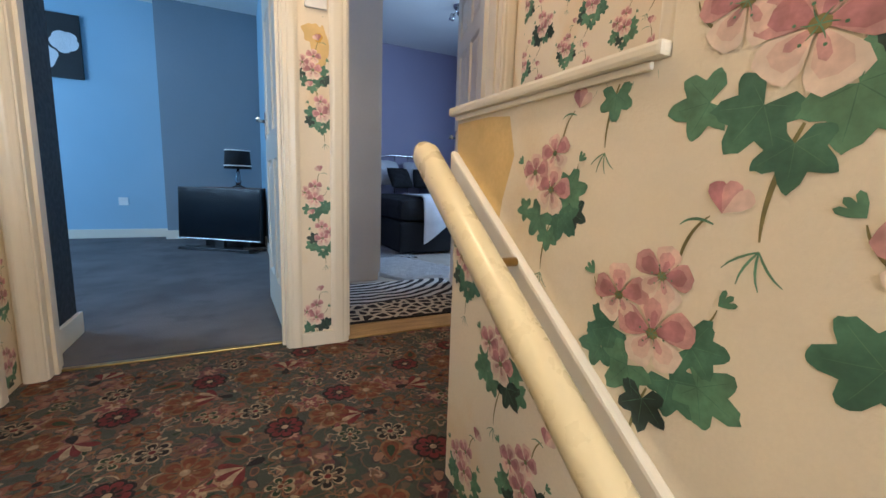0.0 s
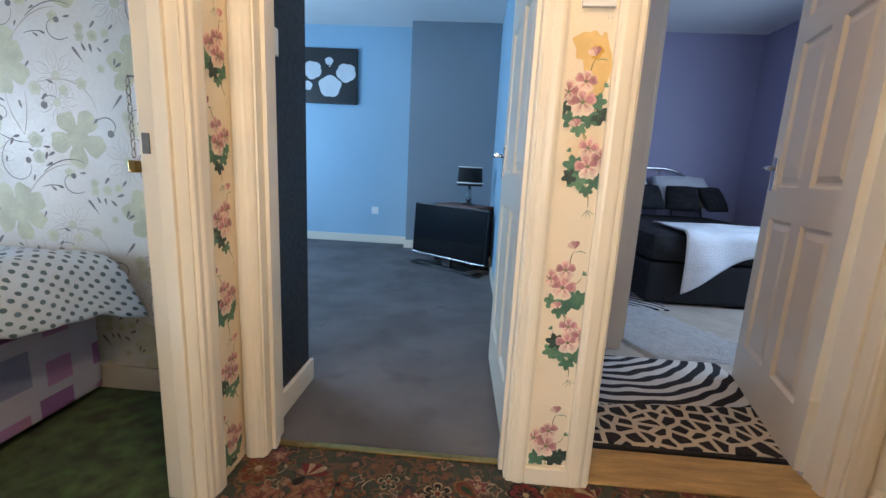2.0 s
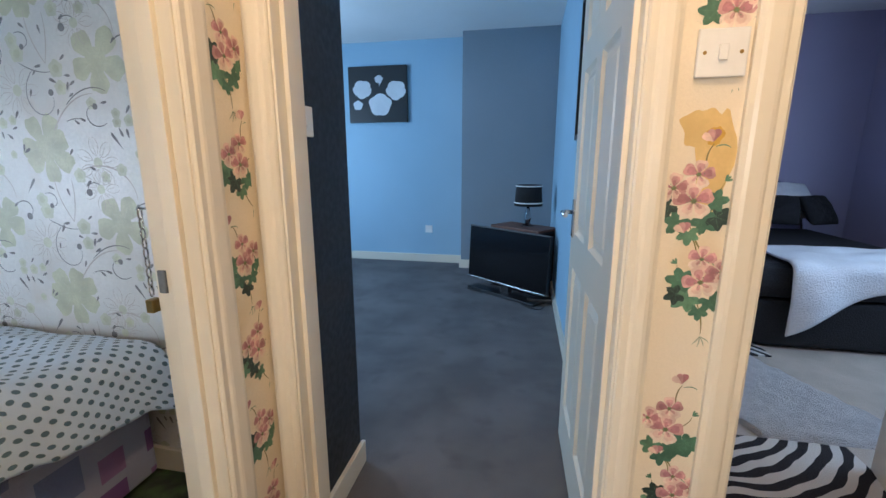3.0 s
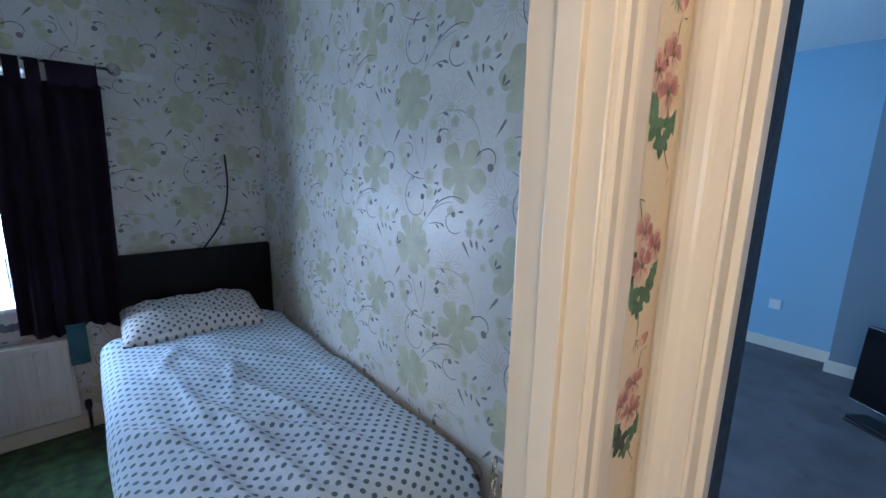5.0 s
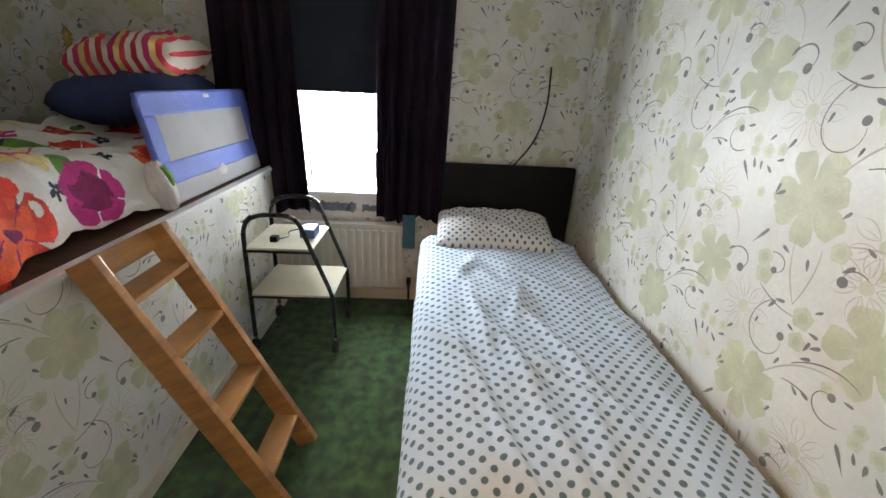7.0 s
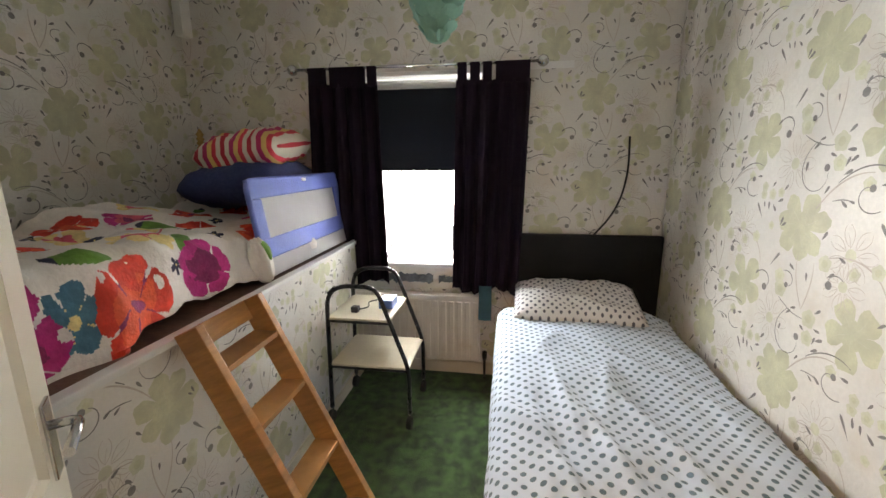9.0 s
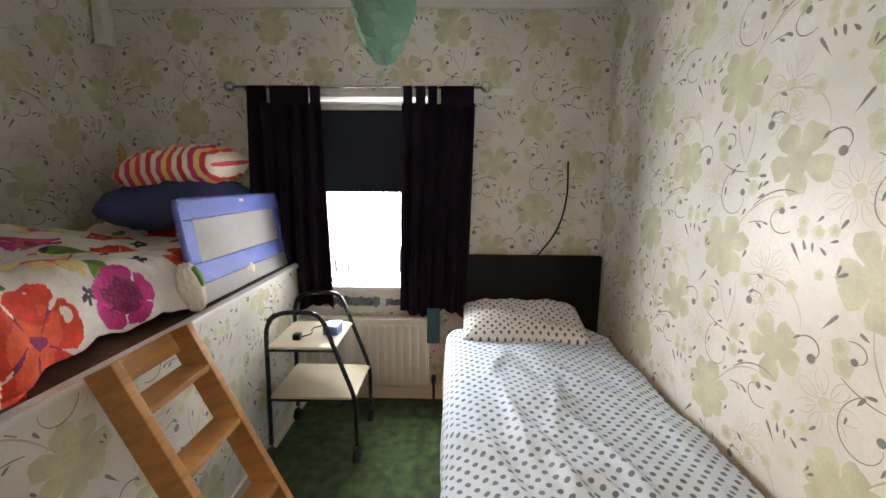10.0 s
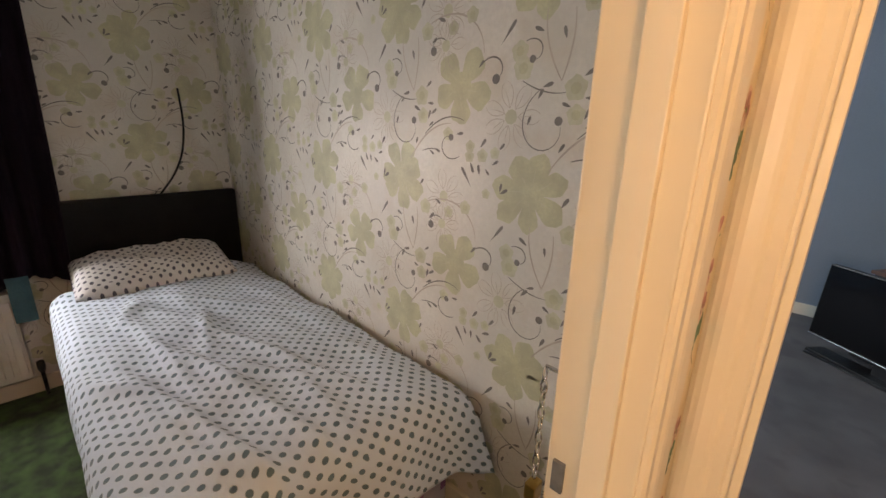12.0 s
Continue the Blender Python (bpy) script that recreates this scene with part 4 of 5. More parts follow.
def carpet_print(region, owner):
    p = Print(lambda a, b, h: (a, b, h), region)
    rng = random.Random(14)
    a0, a1, b0, b1 = region
    step = 0.135
    for i in range(int((a1 - a0) / step) + 2):
        for j in range(int((b1 - b0) / step) + 2):
            a, b = a0 + (i + 0.5 * (j % 2)) * step + rng.uniform(-0.03, 0.03), b0 + j * step + rng.uniform(-0.03, 0.03)
            kind, turn = (i * 2 + j * 3) % 7, rng.uniform(0, 6)
            if kind == 0:
                rosette(p, a, b, 0.060, 7, 4, 0, 1, turn)
            elif kind == 1:
                rosette(p, a, b, 0.042, 6, 1, 2, 3, turn)
            elif kind == 2:
                for k in range(5):
                    p.petal(a, b, turn + 0.42 * (k - 2), 0.070, 0.026, 1 if k % 2 else 3, 3 + k * 0.5, 0.7, 0.04, 10)
                p.petal(a, b, turn + 3.1, 0.05, 0.03, 2, 3)
            elif kind == 3:
                p.petal(a, b, turn, 0.100, 0.062, 4, 2, 0.6)
                p.petal(a + 0.006 * math.cos(turn), b + 0.006 * math.sin(turn), turn, 0.086, 0.048, 0, 3, 0.6)
                p.petal(a + 0.02 * math.cos(turn), b + 0.02 * math.sin(turn), turn, 0.055, 0.024, 5, 4, 0.6)
            elif kind == 4:
                rosette(p, a, b, 0.048, 5, 0, 4, 2, turn)
            elif kind == 5:
                rosette(p, a, b, 0.050, 8, 2, 3, 1, turn)
            else:
                rosette(p, a, b, 0.032, 5, 1, 5, 0, turn)
            for k in range(3):
                g = turn + 2.1 * k
                x, y = p.curl(a + 0.045 * math.cos(g), b + 0.045 * math.sin(g), g + 0.6, 0.075, rng.choice((-2.4, 2.4)), 0.0022, rng.choice((4, 4, 0, 1)), 1, 0, 7)
                for d in (-0.6, 0.7):
                    p.petal(x, y, g + d, 0.024, 0.012, rng.choice((0, 4, 5, 1)), 1.5, 0.6, 0, 8)
    p.done(owner, WOOL, "woven rust, cream and black flowers")


carpet_print((-0.44, 1.48, 1.09, 2.10), floor_l)

# ---- doors ----
def panel_door(name, m, width, label, handle_side=1, side=1):
    """A six-panel leaf 2.0 m high, hinged at the origin, along +x; side: the face (sign of y) that bears the handle."""
    d = thing(name, m, label, "door")
    stile, t = 0.095, 0.036
    mid = width / 2
    bm = bmesh.new()
    rails = ((0.005, 0.20), (0.82, 0.96), (1.56, 1.66), (1.89, 1.985))
    for x0, x1 in ((0, stile), (mid - 0.045, mid + 0.045), (width - stile, width)):
        box(bm, x0, -t / 2, 0.005, x1, t / 2, 1.985)
    for z0, z1 in rails:
        for x0, x1 in ((stile, mid - 0.045), (mid + 0.045, width - stile)):
            box(bm, x0, -t / 2, z0, x1, t / 2, z1)
    part("leaf", bm, GLOSS, d)
    for (z0, _), (z1, _) in (((0.20, 0), (0.82, 0)), ((0.96, 0), (1.56, 0)), ((1.66, 0), (1.89, 0))):
        for x0, x1 in ((stile, mid - 0.045), (mid + 0.045, width - stile)):
            bm = bmesh.new()
            edge = []
            for s in (1, -1):
                rings = [[bm.verts.new((x, s * d, z)) for x, z in ((x0 + g, z0 + g), (x1 - g, z0 + g), (x1 - g, z1 - g), (x0 + g, z1 - g))] for g, d in ((0.0, 0.017), (0.012, 0.006), (0.022, 0.006), (0.045, 0.014))]
                bm.faces.new(rings[-1])
                for ra, rb in zip(rings, rings[1:]):
                    for k in range(4):
                        bm.faces.new((ra[k], ra[(k + 1) % 4], rb[(k + 1) % 4], rb[k]))
                edge.append(rings[0])
            for k in range(4):
                bm.faces.new((edge[0][k], edge[0][(k + 1) % 4], edge[1][(k + 1) % 4], edge[1][k]))
            bmesh.ops.recalc_face_normals(bm, faces=bm.faces[:])
            part("panel", bm, GLOSS, d)
    for s in (1, -1):
        h = part("handle", bevel(boxes((width - 0.075, s * 0.018, 0.94, width - 0.030, s * 0.024, 1.09)) if s > 0 else boxes((width - 0.075, -0.024, 0.94, width - 0.030, -0.018, 1.09)), 0.002), CHROME, d, "chrome lever handle on a plate")
        part("lever", tube(bmesh.new(), arc_path([(width - 0.052, s * 0.02, 1.04), (width - 0.052, s * 0.065, 1.04), (width - 0.165, s * 0.065, 1.04)], 0.02), 0.009, 10), CHROME, h)
    for z in (0.18, 1.75):
        part("hinge", boxes((-0.010, -0.02, z, 0.012, 0.022, z + 0.09), r=0.002), GLOSS, d, "painted butt hinge")
    return d


panel_door("door_blue", pose(0.418, 2.25, 0.008, 0, 0, 91.5), 0.73, "open white six-panel door against the blue wall")
panel_door("door_purple", pose(1.418, 2.262, 0.010, 0, 0, 73), 0.745, "half-open white six-panel door to the lilac room")
panel_door("door_landing", pose(1.575, 0.452, 0.008, 0, 0, 90), 0.755, "closed white six-panel door on the landing")
panel_door("door_bedroom", pose(-0.585, 1.118, 0.008, 0, 0, 222), 0.755, "open white six-panel door inside the small bedroom")

# ---- small bedroom ----
win = tagged(new("window_1"), "white framed bedroom window with bright daylight", "window", "", "structure")
for r in ((WX - 0.20, 0.47, 0.80, WX - 0.14, 0.53, 2.07), (WX - 0.20, 1.24, 0.80, WX - 0.14, 1.30, 2.07), (WX - 0.20, 0.53, 0.80, WX - 0.14, 1.24, 0.87), (WX - 0.20, 0.53, 2.00, WX - 0.14, 1.24, 2.07), (WX - 0.20, 0.53, 1.62, WX - 0.14, 1.24, 1.67)):
    part("window_frame", boxes(r, r=0.005), WHITE, win)
for z0, z1 in ((0.87, 1.62), (1.67, 2.00)):
    pane = part("pane", boxes((WX - 0.175, 0.53, z0, WX - 0.144, 1.24, z1)), GLASS, win)
    pane.visible_shadow = False
part("window_sill", boxes((WX - 0.14, 0.47, 0.785, WX + 0.035, 1.30, 0.815), r=0.008), WHITE, win)
part("reveal_head", boxes((WX - 0.14, 0.47, 2.045, WX + 0.004, 1.30, 2.068), r=0.003), WHITE, win)
def torn(y0, y1, z0, z1, seed):
    """A thin patch of plaster with torn upper and lower edges."""
    def at(u, v):
        y = y0 + (y1 - y0) * u
        ragged = 0.022 * noise.noise(Vector((y * 30, v * 9, seed))) + 0.010 * noise.noise(Vector((y * 90, v * 9, seed)))
        return (WX + 0.015 + 0.002 * math.sin(v * math.pi), y, z0 + (z1 - z0) * v + ragged)
    return sheet(bmesh.new(), 70, 4, at)


part("wall_patch", boxes((WX + 0.001, 0.40, 0.665, WX + 0.012, 1.36, 0.785)), PAPER_SILVER, win, "loose pale lining under the sill")
for y0, y1, z0, z1, seed in ((0.42, 0.98, 0.675, 0.735, 1.0), (1.02, 1.34, 0.68, 0.725, 5.0)):
    part("bare_strip", torn(y0, y1, z0, z1, seed), PLASTER, win, "bare grey plaster where paper has come away")
part("lining_strip", boxes((WX + 0.002, 0.40, 0.63, WX + 0.014, 1.36, 0.70), r=0.003), RADIATOR, win)

vb = thing("vertical_blind", (WX - 0.09, 0.88, 0), "white vertical slat blind in the window", "blind")
for k in range(9):
    y = -0.36 + 0.09 * k
    part("slat", bevel(boxes((-0.001, -0.042, 0.86, 0.001, 0.042, 1.98)), 0.0004, 1), SLAT, vb).matrix_basis = pose(0, y, 0, 0, 0, -13)
part("head_rail", boxes((-0.02, -0.40, 1.985, 0.02, 0.40, 2.03), r=0.004), WHITE, vb)

rb = thing("roller_blind", (WX - 0.02, 0.88, 0), "half-drawn dark blue roller blind", "blind")
part("cloth", boxes((-0.0015, -0.385, 1.46, 0.0015, 0.385, 1.975)), BLIND, rb)
part("roller", tube(bmesh.new(), [(0, -0.39, 1.985), (0, 0.39, 1.985)], 0.020, 14), WHITE, rb)
part("bottom_bar", boxes((-0.006, -0.385, 1.445, 0.006, 0.385, 1.466), r=0.003), BLIND, rb)

rod = thing("curtain_rod", (WX + 0.085, 0.875, 2.085), "thin metal curtain rod with ball finials", "curtain rod")
part("pole", tube(bmesh.new(), [(0, -0.76, 0), (0, 0.76, 0)], 0.009, 12), CHROME, rod)
for s in (-1, 1):
    bm = bmesh.new()
    bmesh.ops.create_uvsphere(bm, u_segments=14, v_segments=10, radius=0.034, matrix=Matrix.Translation((0, s * 0.79, 0)))
    part("finial", bm, CHROME, rod, "", True)
    part("bracket", tube(bmesh.new(), [(-0.084, s * 0.70, -0.01), (0, s * 0.70, -0.01)], 0.007, 8), CHROME, rod)
part("wall_plate", boxes((-0.0845, 0.70, -0.03, -0.080, 0.98, 0.01)), WHITE, rod, "pale patch plate behind the rod")
part("wall_plate", boxes((-0.0845, -0.92, -0.03, -0.080, -0.70, 0.01)), WHITE, rod, "pale patch plate behind the rod")


def curtain(y0, y1, yb0, yb1, ztop, zbot, seed, label, tabs):
    c = thing("curtain", (WX + 0.085, 0, 0), label, "curtain", "bedroom curtains")
    def shape(u, v):
        y = (y0 + (y1 - y0) * u) * v + (yb0 + (yb1 - yb0) * u) * (1 - v)
        wave = 0.030 * math.sin(u * 5.2 * math.tau + seed + 0.5 * math.sin(3 * v + seed)) + 0.012 * math.sin(u * 11 * math.tau + seed * 2)
        x = wave * (0.55 + 0.45 * (1 - v)) + 0.010 * noise.noise(Vector((u * 4, v * 3, seed)))
        z = zbot + (ztop - zbot) * v + (1 - v) * 0.02 * math.sin(u * 9 + seed)
        return (x, y, z)
    cloth = part("cloth", sheet(bmesh.new(), 72, 28, shape, lambda u, v: (u, v)), CURTAIN, c)
    mod = cloth.modifiers.new("thick", "SOLIDIFY")
    mod.thickness = 0.004
    for f0, f1 in tabs:
        y, w = y0 + (y1 - y0) * (f0 + f1) / 2, (y1 - y0) * (f1 - f0) / 2
        bm = boxes((-0.016, y - w, ztop - 0.02, -0.012, y + w, ztop + 0.095), (0.012, y - w, ztop - 0.02, 0.016, y + w, ztop + 0.095), (-0.016, y - w, ztop + 0.095, 0.016, y + w, ztop + 0.100))
        part("tab", bm, CURTAIN, c)


curtain(0.19, 0.65, 0.17, 0.69, 1.99, 0.68, 0.4, "long dark navy tab-top curtain beside the window", ((0.01, 0.25), (0.32, 0.82), (0.86, 0.98)))
curtain(1.15, 1.60, 1.13, 1.57, 1.99, 0.65, 2.1, "dark purple tab-top curtain drawn back beside the headboard", ((0.02, 0.14), (0.19, 0.32), (0.36, 0.48), (0.53, 0.98)))
part_teal = thing("hanging_cloth", (WX + 0.13, 1.35, 0.46), "teal cloth strip hanging below the curtain", "cloth")
part("strip", sheet(bmesh.new(), 6, 10, lambda u, v: (0.006 * math.sin(v * 6 + u * 3), (u - 0.5) * 0.085, v * 0.24), lambda u, v: (u, v)), TEAL, part_teal)

rad = thing("radiator", (WX + 0.04, 0.875, 0), "white ribbed panel radiator under the window", "radiator")
part("body", boxes((0, -0.44, 0.13, 0.05, 0.44, 0.60), r=0.006), RADIATOR, rad)
for k in range(16):
    y = -0.41 + 0.0547 * k
    part("rib", boxes((0.05, y - 0.017, 0.16, 0.062, y + 0.017, 0.57), r=0.006), RADIATOR, rad)
part("top_grille", boxes((-0.002, -0.445, 0.60, 0.066, 0.445, 0.612), r=0.003), RADIATOR, rad)
valve = part("valve", lathe(bmesh.new(), [(0.0, 0), (0.014, 0), (0.018, 0.03), (0.016, 0.06), (0, 0.065)], 0.03, 0.475, 0.145, 12), BLACKPLASTIC, rad, "dark radiator valve")
part("pipe", tube(bmesh.new(), [(0.03, 0.475, 0.0), (0.03, 0.475, 0.15)], 0.009, 10), BLACKMETAL, valve)

cable = thing("wall_cable", (WX, 2.03, 1.03), "loose grey cable curving down the wallpaper", "cable")
part("cable", tube(bmesh.new(), arc_path([(0.012, 0.0, 0.0), (0.012, 0.13, 0.16), (0.012, 0.185, 0.38), (0.014, 0.175, 0.62)], 0.12, 8), 0.006, 8), BLACKPLASTIC, cable)

# single bed
BX0, BX1, BY0, BY1 = -3.24, -1.22, 1.49, 2.40
bed = thing("single_bed", ((BX0 + BX1) / 2, (BY0 + BY1) / 2, 0), "single divan bed with patchwork base", "bed")
ox, oy = (BX0 + BX1) / 2, (BY0 + BY1) / 2
part("divan_base", boxes((BX0 - ox, BY0 - oy, 0.03, BX1 - ox, BY1 - oy, 0.36), r=0.02), PATCH, bed, "lilac patchwork cloth base")
part("mattress", boxes((BX0 - ox, BY0 - oy, 0.36, BX1 - ox - 0.01, BY1 - oy, 0.55), r=0.04), WHITECLOTH, bed)
for sx in (-1, 1):
    for sy in (-1, 1):
        part("castor", lathe(bmesh.new(), [(0, 0), (0.022, 0), (0.022, 0.03), (0, 0.03)], sx * 0.9, sy * 0.38, 0), RUBBER, bed)
hb = thing("headboard", (WX + 0.03, 2.0, 0.0), "black leatherette headboard against the wall", "headboard")
part("panel", bevel(boxes((0, -0.455, 0.48, 0.055, 0.44, 1.045)), 0.012, 3), BLACKLEATHER, hb)
for y in (-0.3, 0.3):
    part("strut", boxes((0.0, y - 0.03, 0.0, 0.02, y + 0.03, 0.50)), BLACKLEATHER, hb)


def fold(a, r):
    """Cloth that runs past an edge: how far out and down it lies."""
    if a < -r:
        return a, 0.0
    if a < r * (math.pi / 2 - 1):
        q = (a + r) / r
        return -r + r * math.sin(q), r - r * math.cos(q)
    return 0.0, r + a - r * (math.pi / 2 - 1)


def crease(x, y, x0, y0, ang, width, length):
    dx, dy = x - x0, y - y0
    along, across = dx * math.cos(ang) + dy * math.sin(ang), -dx * math.sin(ang) + dy * math.cos(ang)
    return math.exp(-(across / width) ** 2) * math.exp(-(along / length) ** 2)


CREASES = [(1.45, 0.30, 0.22, 0.016, 0.55, 0.022), (1.60, 0.48, 0.18, 0.018, 0.50, 0.020), (1.20, 0.62, 0.30, 0.016, 0.45, 0.018), (1.75, 0.16, 0.30, 0.016, 0.35, 0.018), (0.95, 0.32, 0.10, 0.016, 0.22, 0.018), (1.20, 0.42, 0.30, 0.018, 0.26, 0.020), (0.80, 0.50, -0.25, 0.016, 0.20, 0.014), (1.35, 0.22, 0.15, 0.02, 0.30, 0.018), (0.55, 0.62, 0.6, 0.02, 0.22, 0.016), (1.5, 0.60, -0.10, 0.02, 0.25, 0.014), (1.05, 0.15, 0.5, 0.018, 0.16, 0.016), (0.45, 0.30, -0.4, 0.02, 0.18, 0.012), (1.30, 0.55, 0.55, 0.015, 0.18, 0.015), (1.70, 0.35, 0.25, 0.02, 0.2, 0.014)]


def bed_cover(u, v):
    """u from the pillow to past the foot, v from the open side's hem to the wall."""
    LX0, LX1 = -2.98, -1.16
    side, foot = 0.36, 0.26
    a = u * (LX1 - LX0 + foot) - (LX1 - LX0)
    b = (0.97 + side) * (1 - v) - 0.97
    out_x, down_x = fold(a, 0.085)
    out_y, down_y = fold(b, 0.085)
    x, y = LX1 + out_x, 1.435 - out_y
    s, t = u * 2.05, v * 1.3
    x += 0.11 * max(0, v - 0.35) ** 2 * u ** 6 / 0.42
    z = 0.635 - 0.02 * ((y - 1.9) / 0.5) ** 2
    z += 0.020 * noise.noise(Vector((s * 2.2, t * 2.4, 1))) + 0.009 * noise.noise(Vector((s * 7, t * 5, 3)))
    for cx, cy, ang, w, ln, h in CREASES:
        z += 1.15 * h * crease(s, t - 0.3, cx, cy, ang, w * 1.5, ln)
    z += 0.012 * noise.noise(Vector((s * 3 + t * 2, t * 11 - s * 3, 6))) + 0.006 * noise.noise(Vector((s * 9 - t * 12, t * 3 + s * 2, 8)))
    z += 0.018 * math.exp(-((u - 0.0) / 0.03) ** 2)
    down = max(down_x, down_y) if min(down_x, down_y) < 0.08 else down_x + 0.6 * down_y
    if down > 0.08:
        x += 0.020 * math.sin(t * 14 + 1) * min(1, down_x * 5) + 0.035 * min(1, down_x * 4)
        y -= 0.014 * math.sin(s * 11) * min(1, down_y * 4)
    drop = down * (0.85 + 0.15 * math.sin(t * 3 + s))
    if v > 0.9:
        z -= 0.25 * (v - 0.9) * 1.2
    return (x - ox, y - oy, max(0.16, z - drop))


duvet = thing("duvet", (ox, oy, 0), "white duvet with grey-blue polka dots, rumpled", "duvet")
cover = part("cover", sheet(bmesh.new(), 150, 100, bed_cover, lambda u, v: (u * 2.04, v * 1.33)), DOTS, duvet)
mod = cover.modifiers.new("thick", "SOLIDIFY")
mod.thickness, mod.offset = 0.02, -1
pil = thing("pillow", (-3.02, 1.90, 0.645), "white pillow with dark grey dots propped on the headboard", "pillow")
part("pillowcase", cushion(bmesh.new(), 0.44, 0.72, 0.17, pose(0, 0, 0.03, 0, 12, -2), wrinkle=0.03, seed=2.4), PILLOWDOTS, pil)

# raised bed on the stair bulkhead
PY, PZ = 0.455, 0.955
bulk = tagged(new("wall_bulkhead"), "boxed-in bulkhead papered with sage sprigs", "bulkhead", "", "structure")
part("front_panel", boxes((-2.475, PY - 0.03, 0.0, -0.57, PY, PZ)), PAPER_SILVER, bulk)
part("front_panel", boxes((WX, PY - 0.03, 0.0, -2.482, PY - 0.012, PZ)), PAPER_SILVER, bulk)
part("joint_batten", boxes((-2.49, PY - 0.04, 0.0, -2.468, PY - 0.013, PZ)), SHELFWOOD, bulk)
part("deck", boxes((WX, -0.75, PZ - 0.05, -0.57, PY - 0.031, PZ)), SHELFWOOD, bulk, "brown stained deck board")
part("edge_bead", boxes((WX, PY - 0.035, PZ, -0.57, PY + 0.012, PZ + 0.022), r=0.006), WHITE, bulk, "white painted edge bead")
part("ledge", boxes((WX, 0.20, PZ, -0.57, PY - 0.036, PZ + 0.012), r=0.002), SHELFWOOD, bulk, "brown ledge board")
part("skirting", boxes((WX, PY, 0, -0.57, PY + 0.016, 0.075), r=0.004), GLOSS, bulk)
p = Print(on_y(PY, 1), (-2.46, -0.58, 0.08, PZ - 0.01))
silver_paper(p, -1.58, 0.77)
p.done(bulk, INK, "sage flowers and grey sprigs printed on the paper")
p = Print(on_y(PY - 0.012, 1), (WX, -2.50, 0.08, PZ - 0.01))
silver_paper(p, -3.0, 0.62)
p.done(bulk, INK, "sage flowers and grey sprigs printed on the paper")

rm = thing("raised_mattress", (-2.2, -0.22, PZ + 0.012), "mattress on the raised bulkhead bed", "mattress")
part("mattress", boxes((-1.08, -0.50, 0, 0.98, 0.38, 0.17), r=0.04), WHITECLOTH, rm)


def bunk_cover(u, v):
    b = (0.93 + 0.20) * v - 0.93
    out, down = fold(b, 0.07)
    x = -2.98 + 1.80 * u
    y = 0.315 + out + 0.045 * min(1, down * 5)
    s, t = u * 2, v
    z = 1.215 + 0.055 * noise.noise(Vector((s * 2, t * 3, 9))) + 0.03 * noise.noise(Vector((s * 5, t * 6, 4)))
    z += 0.016 * (1 - abs(noise.noise(Vector((s * 6 + t * 5, t * 4 - s * 3, 2)))) * 3.0) + 0.008 * noise.noise(Vector((s * 17, t * 12, 6)))
    z += 0.03 * math.sin(s * 3.1 + t * 5) * 0.6
    y += (0.022 * math.sin(s * 9) + 0.012 * math.sin(s * 23 + 2)) * min(1, down * 6)
    return (x + 2.2, y + 0.22, max(0.016, z - down - PZ - 0.012 + 0.03 * (1 - v)))


bd = thing("duvet", (-2.2, -0.22, PZ + 0.012), "rumpled bright floral duvet, red, pink and navy on white", "duvet")
DYES = [FLORAL] + [surface("%s_dye" % n, c, 0.85, 0.22, 18, 90, 0.3, depth=0.003) for n, c in (("scarlet", (0.62, 0.035, 0.015)), ("magenta", (0.50, 0.018, 0.19)), ("plum", (0.22, 0.012, 0.09)), ("midnight", (0.012, 0.014, 0.045)), ("lemon", (0.78, 0.62, 0.28)), ("leaf_green", (0.10, 0.24, 0.035)), ("teal_blue", (0.05, 0.16, 0.24)), ("rose", (0.68, 0.10, 0.16)), ("orange_red", (0.75, 0.09, 0.03)))]
# flowers as (along, across from the front hem, radius, petals, petal dye, inner dye, heart dye)
BLOOMS = [(1.36, 0.07, 0.135, 5, 1, 9, 3), (1.02, 0.12, 0.112, 5, 2, 3, 3), (1.16, 0.31, 0.105, 6, 5, 8, 2), (0.62, 0.52, 0.100, 5, 1, 9, 3), (1.68, 0.12, 0.125, 5, 2, 3, 3), (1.53, 0.13, 0.070, 5, 7, 7, 5), (0.40, 0.74, 0.110, 5, 1, 9, 3), (0.72, 0.80, 0.095, 6, 2, 8, 3), (1.48, 0.52, 0.105, 5, 8, 2, 5), (0.28, 0.40, 0.110, 5, 2, 8, 3), (0.64, 0.18, 0.105, 5, 9, 1, 3), (0.92, 0.92, 0.120, 5, 1, 9, 5), (1.40, 0.88, 0.110, 6, 5, 8, 2), (0.92, 0.52, 0.085, 5, 8, 5, 2), (1.22, 0.62, 0.095, 5, 1, 9, 3), (1.05, 0.76, 0.085, 5, 5, 8, 1), (0.36, 0.14, 0.090, 5, 8, 2, 5), (1.70, 0.36, 0.085, 5, 9, 1, 3), (0.52, 0.95, 0.090, 5, 5, 8, 2), (0.14, 0.65, 0.090, 5, 9, 1, 3), (1.68, 0.85, 0.100, 5, 2, 8, 3)]
SPRAYS = [(0.84, 0.27), (0.90, 0.34), (0.78, 0.33), (0.85, 0.40), (1.15, 0.12), (1.25, 0.48), (1.18, 0.56), (0.95, 0.58), (1.02, 0.66), (0.45, 0.55), (1.72, 0.42), (0.16, 0.62), (1.14, 0.80), (0.42, 0.20)]
